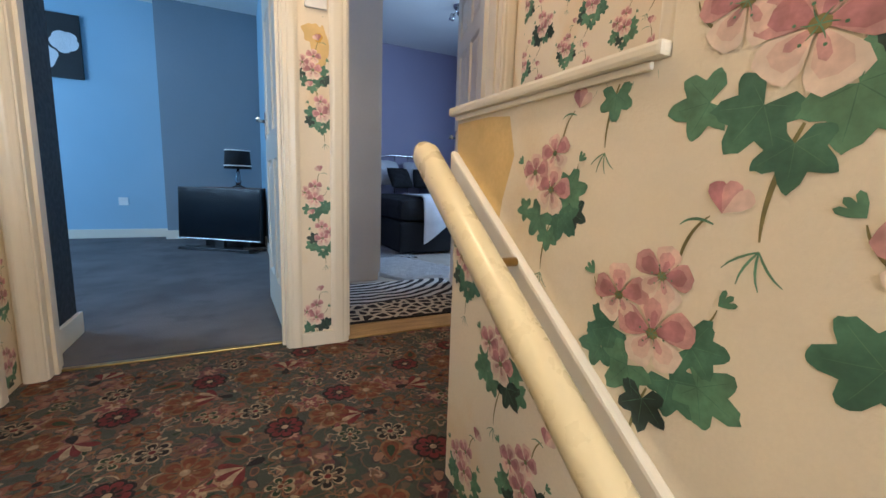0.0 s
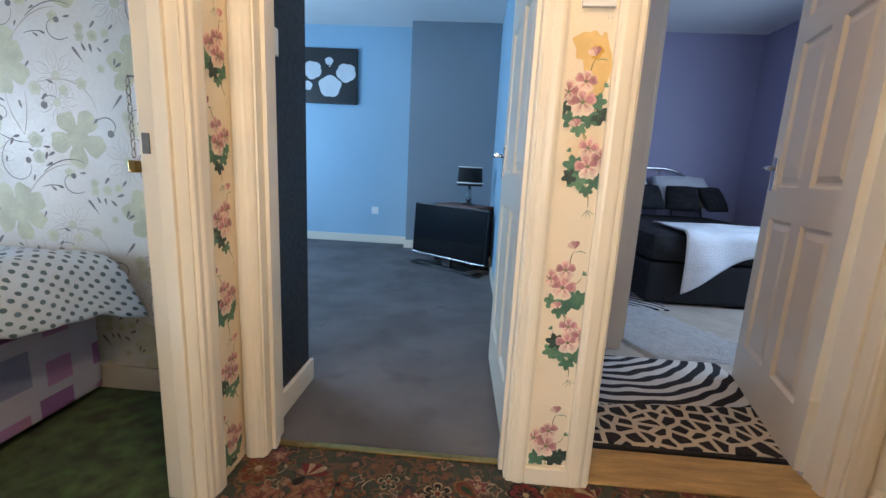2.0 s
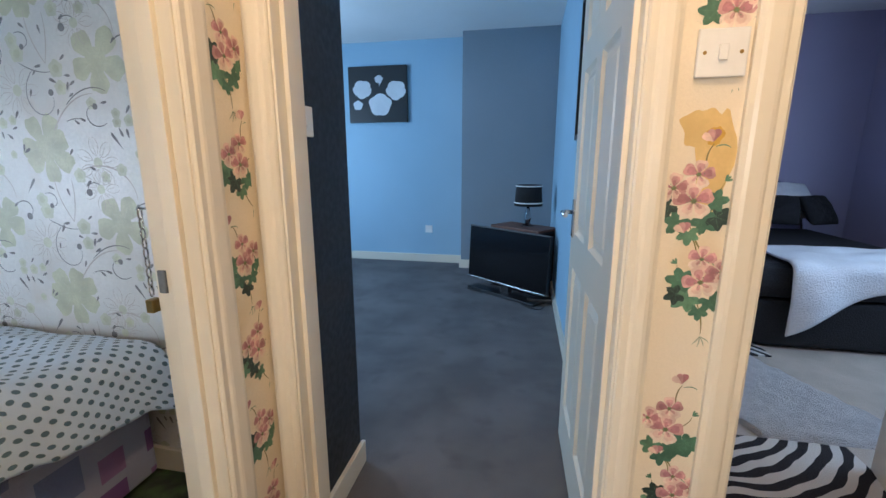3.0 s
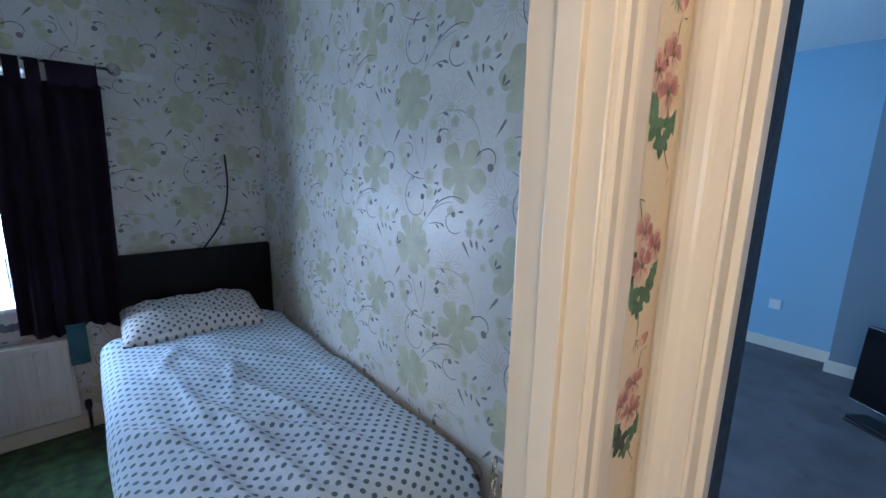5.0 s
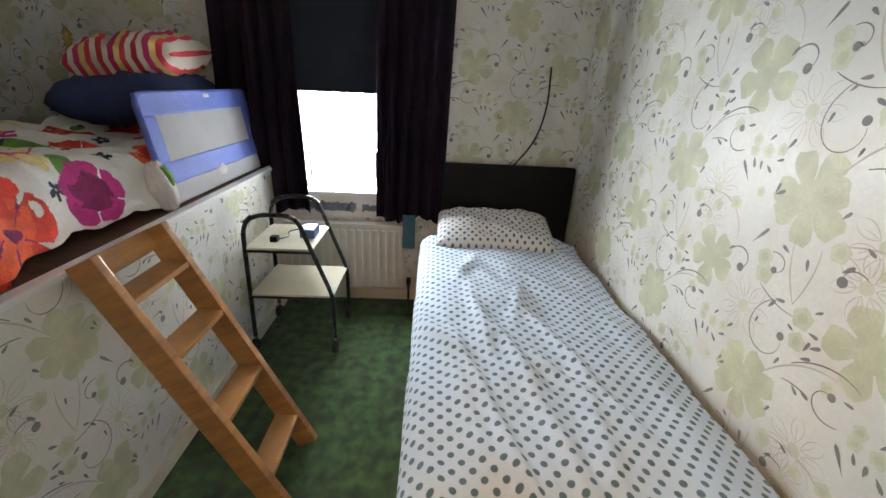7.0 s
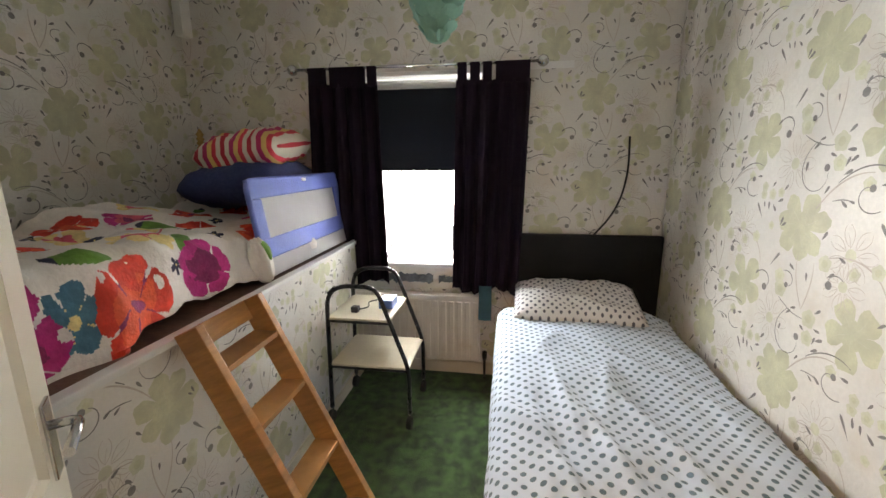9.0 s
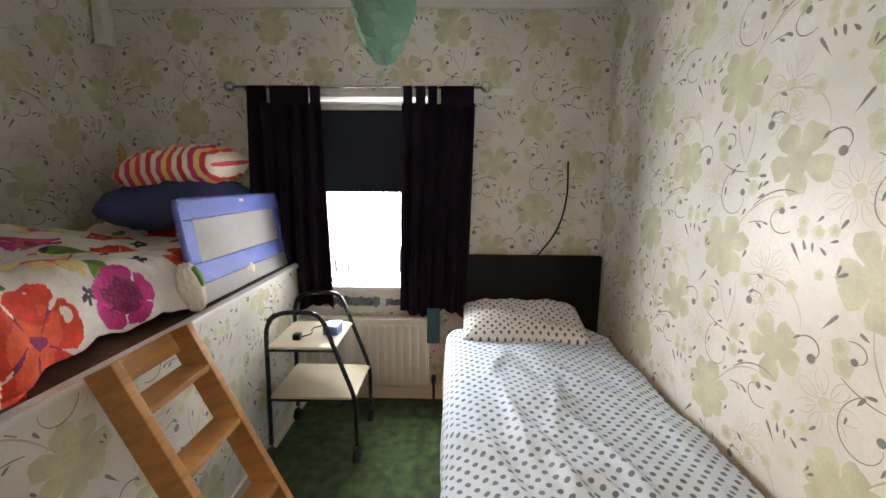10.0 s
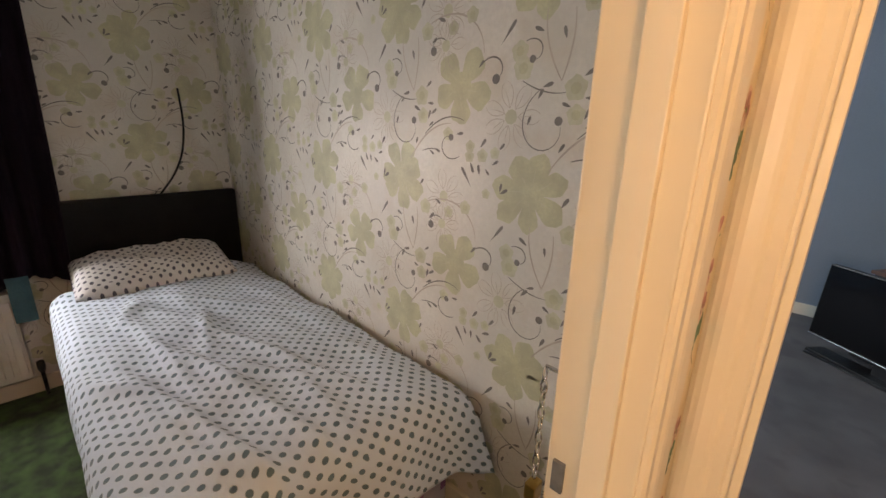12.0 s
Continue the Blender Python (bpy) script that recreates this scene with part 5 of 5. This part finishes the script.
FRONDS = [(1.44, 0.24, 0.3), (1.05, 0.24, 2.2), (1.38, 0.70, 0.3), (0.76, 0.62, 1.2), (0.20, 0.85, 2.6), (1.72, 0.68, 1.5)]


def dye(a, b):
    """Which printed colour lies at a point of the cloth."""
    wob = 0.018 * noise.noise(Vector((a * 16, b * 16, 3))) + 0.008 * noise.noise(Vector((a * 45, b * 45, 7)))
    for ca, cb, r, n, outer, inner, heart in BLOOMS:
        d, g = math.hypot(a - ca, b - cb) + wob, math.atan2(b - cb, a - ca) + ca * 7
        reach = 1.05 * r * (0.80 + 0.20 * abs(math.cos(g * n / 2)) ** 0.6)
        if d < reach:
            ripple = noise.noise(Vector((a * 22, b * 22, ca * 5)))
            if d > 0.30 * r and abs(math.cos(g * n / 2)) < 0.10 + 0.25 * ripple:
                return 0 if d > 0.72 * reach else heart
            return heart if d < (0.17 + 0.10 * ripple) * r else inner if d < reach * (0.58 + 0.35 * ripple) else 0 if d > reach * 0.78 and ripple > 0.42 else outer
    for ca, cb in SPRAYS:
        d, g = math.hypot(a - ca, b - cb) + 0.3 * wob, math.atan2(b - cb, a - ca) + ca * 9
        if d < 0.036 * (0.45 + 0.55 * abs(math.cos(g * 2.5))):
            return 5 if d < 0.006 else 4
    for ca, cb, turn in FRONDS:
        x, y = (a - ca) * math.cos(turn) + (b - cb) * math.sin(turn), -(a - ca) * math.sin(turn) + (b - cb) * math.cos(turn)
        if (x / 0.085) ** 2 + (y / 0.032) ** 2 + 12 * wob < 1:
            return 4 if x > 0.055 else 6
    return 0


bm = sheet(bmesh.new(), 420, 270, bunk_cover, lambda u, v: (u * 1.8, v * 1.13))
layer = bm.loops.layers.uv.active
for face in bm.faces:
    at = face.loops[0][layer].uv
    face.material_index = dye(at[0], 1.13 - at[1])
cover = part("cover", bm, DYES, bd)
mod = cover.modifiers.new("thick", "SOLIDIFY")
mod.thickness, mod.offset = 0.018, -1
pn = thing("pillow", (-2.92, -0.04, 1.39), "navy blue pillow stacked on the raised bed", "pillow", "raised bed pillows")
part("pillowcase", cushion(bmesh.new(), 0.80, 0.54, 0.25, pose(0, 0, 0, 6, 0, 8), wrinkle=0.03, seed=4), NAVY, pn)
ps = thing("pillow", (-2.95, -0.02, 1.57), "red and cream striped pillow on top of the stack", "pillow", "raised bed pillows")
part("pillowcase", cushion(bmesh.new(), 0.70, 0.48, 0.22, pose(0, 0, 0.01, 8, 4, 10), wrinkle=0.03, seed=7), STRIPES, ps)

guard = thing("bed_guard", pose(-2.785, 0.385, PZ + 0.022, 9, 0, 0), "blue nylon bed guard with a grey net panel", "bed guard")
bm = bmesh.new()
tube(bm, arc_path([(-0.50, 0, 0.0), (-0.50, 0, 0.455), (0.50, 0, 0.455), (0.50, 0, 0.0)], 0.05), 0.014, 10)
part("tube_frame", bm, SKYBLUE, guard)
for r in ((-0.50, -0.012, 0.37, 0.50, 0.012, 0.462), (-0.50, -0.012, 0.085, 0.50, 0.012, 0.18), (-0.50, -0.012, 0.18, -0.40, 0.012, 0.37), (0.42, -0.012, 0.18, 0.50, 0.012, 0.37)):
    part("cover", boxes(r, r=0.008), SKYBLUE, guard)
part("net", boxes((-0.40, -0.003, 0.18, 0.42, 0.003, 0.37)), MESHCLOTH, guard, "grey see-through net")
part("flap", boxes((-0.49, -0.008, 0.0, 0.49, 0.008, 0.085), r=0.004), MESHCLOTH, guard)
part("label", boxes((-0.045, 0.012, 0.43, 0.0, 0.015, 0.447)), WHITE, guard, "small white sewn label")
for s in (-1, 1):
    part("foot", tube(bmesh.new(), [(s * 0.52, -0.03, 0.012), (s * 0.52, -0.03, 0.06), (s * 0.52, -0.02, 0.10)], 0.018, 10), LAMINATE, guard)

cloth_end = thing("rolled_cloth", (-2.244, 0.385, PZ + 0.024), "cream cloth roll with a green patch beside the bed guard", "cloth")
part("roll", cushion(bmesh.new(), 0.11, 0.085, 0.20, pose(0, 0, 0.095, 12, 8, 25), wrinkle=0.02, seed=9), FLORAL, cloth_end)
part("patch", cushion(bmesh.new(), 0.06, 0.05, 0.09, pose(0.005, 0.022, 0.14, 20, 5, 25), n=12, wrinkle=0.01, seed=3), DYES[6], cloth_end, "green patch")

# pine ladder leaning on the bulkhead
lad = thing("bunk_ladder", (-1.795, 0.765, 0), "varnished pine bunk ladder leaning on the bulkhead", "ladder")
run = Vector((0, -0.47, 0.985)).normalized()
tilt = math.degrees(math.atan2(0.47, 0.985))
for x in (-0.160, 0.160):
    ob = part("stile", boxes((x - 0.016, -0.045, 0.0, x + 0.016, 0.045, 1.10), r=0.004), PINE, lad)
    ob.matrix_basis = pose(0, 0.22, 0.012, tilt, 0, 0)
for k, s in enumerate((0.17, 0.45, 0.73, 0.95)):
    c = Vector((0, 0.22, 0.012)) + run * s
    part("tread", boxes((-0.144, c.y - 0.05, c.z - 0.011, 0.144, c.y + 0.045, c.z + 0.011), r=0.003), PINE, lad)
ob = part("top_rail", boxes((-0.144, -0.045, 1.025, 0.144, -0.020, 1.10), r=0.003), PINE, lad)
ob.matrix_basis = pose(0, 0.22, 0.012, tilt, 0, 0)

# trolley
tx, ty = -2.845, 0.722
tr = thing("tea_trolley", (tx, ty, 0), "two-tier trolley, black tube frame and cream shelves", "trolley")
for x, lean in ((0.20, 0.0), (-0.20, 0.0)):
    part("side_frame", tube(bmesh.new(), arc_path([(x, -0.235, 0.09), (x, -0.225, 0.78), (x, -0.16, 0.84), (x, 0.06, 0.84), (x, 0.235, 0.36), (x, 0.235, 0.09)], 0.07), 0.0125, 10), BLACKMETAL, tr)
for z in (0.64, 0.36):
    y1 = 0.235 if z < 0.5 else 0.135
    part("shelf", boxes((-0.205, -0.225, z, 0.205, y1, z + 0.014), r=0.003), LAMINATE, tr)
    for x in (-0.2, 0.2):
        part("shelf_rail", tube(bmesh.new(), [(x, -0.228, z - 0.008), (x, y1, z - 0.008)], 0.009, 8), BLACKMETAL, tr)
for x in (-0.20, 0.20):
    for y in (-0.235, 0.235):
        c = part("castor", tube(bmesh.new(), [(x, y, 0.05), (x, y, 0.10)], 0.009, 10), CHROME, tr, "chrome castor stem")
        part("wheel", tube(bmesh.new(), [(x + 0.012, y - 0.014, 0.036), (x + 0.012, y + 0.014, 0.036)], 0.036, 18), RUBBER, c)
plug = thing("plug", (tx + 0.10, ty - 0.10, 0.654), "black mains plug lying on the trolley", "plug")
part("body", boxes((-0.022, -0.022, 0.0, 0.022, 0.022, 0.035), r=0.008), BLACKPLASTIC, plug)
part("lead", tube(bmesh.new(), arc_path([(0, 0.02, 0.015), (-0.08, 0.06, 0.006), (-0.16, 0.02, 0.006), (-0.22, 0.08, 0.005)], 0.04), 0.004, 8), BLACKPLASTIC, plug)
bx = thing("small_box", (tx - 0.02, ty + 0.06, 0.654), "small blue plastic box on the trolley", "box")
part("box", boxes((-0.06, -0.04, 0, 0.06, 0.045, 0.055), r=0.006), BLUEPLASTIC, bx)

# hanging mint paper lampshade
lamp_p = thing("pendant_shade", (-2.15, 1.215, 1.915), "mint green petal pendant lampshade", "lampshade")
rng = random.Random(3)
bm = bmesh.new()
for ring in range(8):
    rad_r = (0.030, 0.055, 0.075, 0.088, 0.096, 0.100, 0.100, 0.096)[ring]
    for k in range(7 + ring):
        g = k * math.tau / (7 + ring) + ring * 0.4 + rng.uniform(-0.1, 0.1)
        c = Vector((rad_r * math.cos(g), rad_r * math.sin(g), 0.028 + 0.034 * ring + rng.uniform(-0.010, 0.010)))
        outv, tang = Vector((math.cos(g), math.sin(g), -0.6)) * rng.uniform(0.8, 1.3), Vector((-math.sin(g), math.cos(g), 0))
        pts = [c + tang * (0.034 * math.cos(q) * (1 + 0.15 * math.sin(5 * q))) + outv * (0.016 * math.sin(q)) + Vector((0, 0, 0.030 * math.sin(q))) for q in (n * math.tau / 12 for n in range(12))]
        bm.faces.new([bm.verts.new(v) for v in pts])
shade = tagged(part("shade", bm, MINT, lamp_p), "", "", "", "stuff")
mod = shade.modifiers.new("thick", "SOLIDIFY")
mod.thickness = 0.002
part("cord", tube(bmesh.new(), [(0, 0, 0.24), (0, 0, TOP - 1.915)], 0.004, 8), WHITE, lamp_p)
part("frame", lathe(bmesh.new(), [(0.015, 0.04), (0.06, 0.12), (0.075, 0.25)], 0, 0, 0, 14), MINT, lamp_p)

beam = structure("trim_boxing", boxes((WX, -0.72, 2.33, WX + 0.09, -0.66, TOP), r=0.004), WHITE, "white boxed pipe in the corner", "trim")
structure("trim_cornice", boxes((WX, -0.66, 2.560, WX + 0.03, RY, TOP), r=0.004), WHITE, "thin white cornice strip", "trim")
bell = thing("brass_ornament", (-3.10, -0.52, PZ + 0.012), "slim ribbed brass ornament behind the pillows", "ornament")
part("stem", lathe(bmesh.new(), [(0.03, 0), (0.014, 0.05), (0.014, 0.62)] + [(0.026 if k % 2 else 0.016, 0.62 + 0.014 * k) for k in range(9)] + [(0.0, 0.76)], 0, 0, 0, 14), BRASS, bell)

chain = thing("door_chain", (-0.60, 1.937, 0.84), "steel security chain hanging from the frame", "chain")
for k in range(9):
    bm = tube(bmesh.new(), [(0.005 * math.cos(q) if k % 2 else 0, 0 if k % 2 else 0.005 * math.cos(q), 0.012 * math.sin(q)) for q in (n * math.tau / 10 for n in range(11))], 0.0018, 6)
    part("link", bm, CHROME, chain).matrix_basis = pose(0.0, -0.02, 0.30 - 0.021 * k)

part("staple", tube(bmesh.new(), [(0.028, -0.02, 0.312), (0.0, -0.02, 0.312)], 0.003, 8), CHROME, chain)

part("padlock", boxes((-0.009, -0.032, 0.085, 0.009, -0.008, 0.115), r=0.003), BRASS, chain, "small tarnished padlock")

# ---- landing fittings ----
sw = thing("light_switch", (0.535, FY, 1.445), "white light switch plate on the papered pier", "light switch")
part("plate", boxes((-0.043, -0.012, -0.043, 0.043, 0, 0.043), r=0.003), WHITE, sw)
part("rocker", boxes((-0.008, -0.018, -0.014, 0.008, -0.012, 0.014), r=0.002), WHITE, sw)
for s in (-1, 1):
    part("screw", tube(bmesh.new(), [(s * 0.031, -0.0135, 0), (s * 0.031, -0.011, 0)], 0.0035, 8), BRASS, sw)
sw2 = thing("light_switch", (-0.45, 2.33, 1.36), "white light switch on the charcoal wall", "light switch")
part("plate", boxes((0, -0.043, -0.043, 0.012, 0.043, 0.043), r=0.003), WHITE, sw2)
part("rocker", boxes((0.012, -0.008, -0.014, 0.018, 0.008, 0.014), r=0.002), WHITE, sw2)
bulb = thing("landing_pendant", (0.22, 1.22, 2.36), "bare warm landing bulb on a white cord", "ceiling light")
part("cord", tube(bmesh.new(), [(0, 0, 0.1), (0, 0, TOP - 2.36)], 0.004, 8), WHITE, bulb)
part("holder", lathe(bmesh.new(), [(0.0, 0.11), (0.018, 0.11), (0.018, 0.06), (0.0, 0.06)], 0, 0, 0, 14), WHITE, bulb)

# ---- blue room ----
pic = thing("picture", (-1.59, 6.195, 2.03), "black canvas picture of white poppies", "picture")
part("canvas", boxes((-0.365, -0.035, -0.32, 0.365, 0, 0.32), r=0.004), BLACKPLASTIC, pic)
rng = random.Random(2)
for cx, cz, r in ((-0.19, 0.06, 0.115), (0.03, -0.12, 0.14), (0.23, 0.04, 0.12), (0.02, 0.17, 0.05), (-0.25, -0.12, 0.06)):
    bm = bmesh.new()
    for k in range(5):
        g = k * math.tau / 5 + cx * 9
        pc = (cx + 0.42 * r * math.cos(g), cz + 0.38 * r * math.sin(g))
        bm.faces.new([bm.verts.new((pc[0] + 0.62 * r * math.cos(q) * (1 + 0.08 * math.sin(3 * q)), -0.0362 - 0.0005 * k, pc[1] + 0.56 * r * math.sin(q))) for q in (n * math.tau / 16 for n in range(16))])
    part("painted_poppy", bm, WHITECLOTH, pic, "white painted poppy")
part("painted_bud", tube(bmesh.new(), [(0.02, -0.036, 0.10), (0.06, -0.036, 0.16)], 0.006, 6), WHITECLOTH, pic)

stand = thing("tv_unit", pose(0.15, 5.25, 0, 0, 0, -37), "low black corner unit behind the television", "unit")
part("box", boxes((-0.28, -0.08, 0.0, 0.26, 0.22, 0.60), r=0.006), BLACKPLASTIC, stand)
part("top", boxes((-0.30, -0.09, 0.60, 0.28, 0.24, 0.625), r=0.004), SHELFWOOD, stand)
tv = thing("television", pose(0.03, 5.03, 0, -3, 0, -37), "flat black television standing tilted on the carpet", "television")
part("panel", boxes((-0.475, -0.02, 0.10, 0.475, 0.02, 0.625), r=0.006), BLACKPLASTIC, tv)
part("screen", boxes((-0.465, -0.0235, 0.115, 0.465, -0.0195, 0.615)), SCREEN, tv)
part("lower_trim", boxes((-0.475, -0.026, 0.095, 0.475, -0.018, 0.106), r=0.002), CHROME, tv, "silver lower trim")
part("foot", boxes((-0.40, -0.10, 0.0, 0.40, 0.06, 0.02), r=0.004), BLACKPLASTIC, tv)
part("neck", boxes((-0.05, -0.01, 0.02, 0.05, 0.03, 0.12)), BLACKPLASTIC, tv)
tl = thing("table_lamp", (0.22, 5.33, 0.625), "black drum shade lamp on a clear glass base", "lamp")
part("base", lathe(bmesh.new(), [(0, 0), (0.06, 0), (0.06, 0.01), (0.02, 0.03), (0.035, 0.09), (0.02, 0.15), (0.008, 0.2), (0, 0.2)], 0, 0, 0, 20), GLASS, tl, "clear glass base")
shade = part("shade", lathe(bmesh.new(), [(0.135, 0.20), (0.12, 0.40)], 0, 0, 0, 28), BLACKCLOTH, tl, "black drum shade")
mod = shade.modifiers.new("thick", "SOLIDIFY")
mod.thickness = 0.003
for z, r in ((0.225, 0.1365), (0.385, 0.1245)):
    part("band", lathe(bmesh.new(), [(r, z), (r + 0.002, z + 0.006), (r, z + 0.012)], 0, 0, 0, 28), WHITE, tl, "thin silver band")
strip = thing("extension_lead", (0.1, 4.9, 0), "black cables trailing on the grey carpet", "cable")
part("lead", tube(bmesh.new(), arc_path([(-0.45, 0.25, 0.008), (-0.1, 0.02, 0.008), (0.1, -0.1, 0.008), (0.30, -0.05, 0.008), (0.36, 0.2, 0.008)], 0.1), 0.007, 8), BLACKPLASTIC, strip)
part("lead", tube(bmesh.new(), arc_path([(0.0, 0.15, 0.008), (0.1, -0.18, 0.008), (0.25, -0.28, 0.008), (0.33, 0.0, 0.008)], 0.08), 0.005, 8), BLACKPLASTIC, strip)
part("socket_bar", boxes((0.14, -0.08, 0, 0.36, -0.01, 0.04), r=0.006), BLACKPLASTIC, strip)
sock = thing("wall_socket", (-0.98, 6.20, 0.42), "white wall socket low on the blue wall", "socket")
part("plate", boxes((-0.045, -0.01, -0.045, 0.045, 0, 0.045), r=0.003), WHITE, sock)

# ---- lilac room ----
wd = thing("wardrobe", (0.58, 3.24, 0), "tall plain cream wardrobe inside the lilac room", "wardrobe")
part("carcass", boxes((0.02, 0, 0.0, 0.57, 0.75, 2.35), r=0.004), WARDROBE, wd)
part("door", boxes((0.57, 0.01, 0.06, 0.588, 0.37, 2.33), r=0.003), WARDROBE, wd)
part("door", boxes((0.57, 0.378, 0.06, 0.588, 0.74, 2.33), r=0.003), WARDROBE, wd)
rug = thing("animal_print_rug", (0, 0, 0), "zebra and giraffe print rug, black and cream", "rug")
part("pile", boxes((0.67, 2.33, 0.0, 1.62, 3.12, 0.014), r=0.004), ANIMAL, rug)
part("border", boxes((0.66, 2.31, 0.0, 1.63, 2.33, 0.012), r=0.002), BLACKCLOTH, rug, "dark bound edge")
rug2 = thing("shaggy_rug", (0, 0, 0), "white shaggy rug beyond the animal print rug", "rug")
def shag(u, v):
    return (1.17 + 0.75 * u - 0.42 * (v - 0.3), 3.14 + 0.95 * v, 0.02 + 0.012 * noise.noise(Vector((u * 16, v * 18, 0))) if 0 < u < 1 and 0 < v < 1 else 0.0)
part("shaggy_top", sheet(bmesh.new(), 50, 50, shag), FLUFFY, rug2)
rug3 = thing("animal_print_rug", (0, 0, 0), "second zebra print rug beside the bed", "rug")
part("pile", boxes((1.20, 4.05, 0.0, 1.80, 5.3, 0.012), r=0.003), ANIMAL, rug3)

qb = thing("double_bed", (2.35, 5.1, 0), "double bed in black bedding with a metal headboard", "bed")
part("base", boxes((-0.68, -0.90, 0.02, 0.72, 0.95, 0.34), r=0.03), BLACKCLOTH, qb)
part("mattress", boxes((-0.69, -0.91, 0.34, 0.73, 0.95, 0.58), r=0.10), BLACKCLOTH, qb)
bm = bmesh.new()
tube(bm, arc_path([(-0.66, 0.97, 0.0), (-0.66, 0.97, 0.72), (-0.35, 0.97, 1.12), (0.35, 0.97, 1.12), (0.66, 0.97, 0.72), (0.66, 0.97, 0.0)], 0.22, 8), 0.014, 12)
for x in (-0.3, -0.1, 0.1, 0.3):
    tube(bm, [(x, 0.97, 0.4), (x, 0.97, 1.10)], 0.006, 8)
part("headboard", bm, CHROME, qb, "arched chrome tube headboard")
for x, col in ((-0.38, WHITECLOTH), (0.30, WHITECLOTH)):
    pp = thing("pillow", (2.35 + x, 5.90, 0.87), "white pillow against the metal headboard", "pillow", "double bed pillows")
    part("pillowcase", cushion(bmesh.new(), 0.62, 0.42, 0.17, pose(0, 0, 0, 48, 0, 0), wrinkle=0.02, seed=x), col, pp)
for x, y, g in ((-0.18, 5.62, 12), (0.20, 5.66, -16), (0.55, 5.70, 25)):
    pp = thing("cushion", (2.35 + x, y, 0.80), "black scatter cushion on the double bed", "cushion", "double bed cushions")
    part("cushion_cover", cushion(bmesh.new(), 0.33, 0.31, 0.11, pose(0, 0, 0, 55, 0, g), wrinkle=0.015, seed=x), BLACKCLOTH, pp)


def throw(u, v):
    a = -1.15 * u - 0.28
    b = (0.62 + 0.40 * (1 - min(1.0, 1.5 * u)) ** 1.5 + 0.06) * (1 - v) - 0.62
    ox_, dx_ = fold(a, 0.09)
    oy_, dy_ = fold(b, 0.09)
    z = 0.615 + 0.03 * noise.noise(Vector((u * 5, v * 4, 2))) - max(dx_, dy_) - 0.5 * min(dx_, dy_)
    return (-0.73 - ox_ - 0.03 * min(1, dx_ * 4) * (1 + math.sin(v * 12)), -0.94 - oy_ - 0.03 * min(1, dy_ * 4) * (1 + math.sin(u * 14)), max(0.05, z))


th = thing("throw", (2.35, 5.1, 0), "white throw over the foot of the black bed", "blanket")
cover = part("cover", sheet(bmesh.new(), 60, 40, throw), WHITECLOTH, th)
mod = cover.modifiers.new("thick", "SOLIDIFY")
mod.thickness, mod.offset = 0.012, -1
garland = thing("flower_garland", (1.70, 3.04, 1.50), "purple silk flower garland hanging behind the door", "garland")
rng = random.Random(8)
bm = bmesh.new()
for k in range(70):
    c = Vector((0.12 + rng.uniform(-0.04, 0.04), 0.06 + rng.uniform(-0.04, 0.04), rng.uniform(0, 0.5)))
    bmesh.ops.create_icosphere(bm, subdivisions=1, radius=rng.uniform(0.012, 0.02), matrix=Matrix.Translation(c) @ Matrix.Diagonal((1, 1, 0.55, 1)))
part("blossoms", bm, PINKFLOWER, garland)
part("string", tube(bmesh.new(), [(0.12, 0.06, 0.0), (0.12, 0.06, TOP - 1.50)], 0.003, 6), WHITE, garland)

cl = thing("ceiling_light", (2.43, 4.53, TOP), "small chrome ceiling fitting in the lilac room", "ceiling light")
part("rose", lathe(bmesh.new(), [(0.0, -0.02), (0.07, -0.02), (0.08, 0.0)], 0, 0, 0, 20), CHROME, cl)
for k in range(3):
    g = k * math.tau / 3
    arm = part("arm", tube(bmesh.new(), [(0.03 * math.cos(g), 0.03 * math.sin(g), -0.02), (0.09 * math.cos(g), 0.09 * math.sin(g), -0.07)], 0.007, 8), CHROME, cl)
    part("spot", tube(bmesh.new(), [(0.09 * math.cos(g), 0.09 * math.sin(g), -0.06), (0.12 * math.cos(g), 0.12 * math.sin(g), -0.12)], 0.028, 14), CHROME, arm)
mf = thing("wall_mirror", (0.48, 3.62, 1.75), "black framed mirror on the pale blue partition", "mirror")
for r in ((-0.022, -0.22, -0.38, 0, -0.19, 0.38), (-0.022, 0.19, -0.38, 0, 0.22, 0.38), (-0.022, -0.19, -0.38, 0, 0.19, -0.35), (-0.022, -0.19, 0.35, 0, 0.19, 0.38)):
    part("frame", boxes(r, r=0.003), BLACKPLASTIC, mf)
part("glass", boxes((-0.010, -0.19, -0.35, -0.004, 0.19, 0.35)), CHROME, mf)
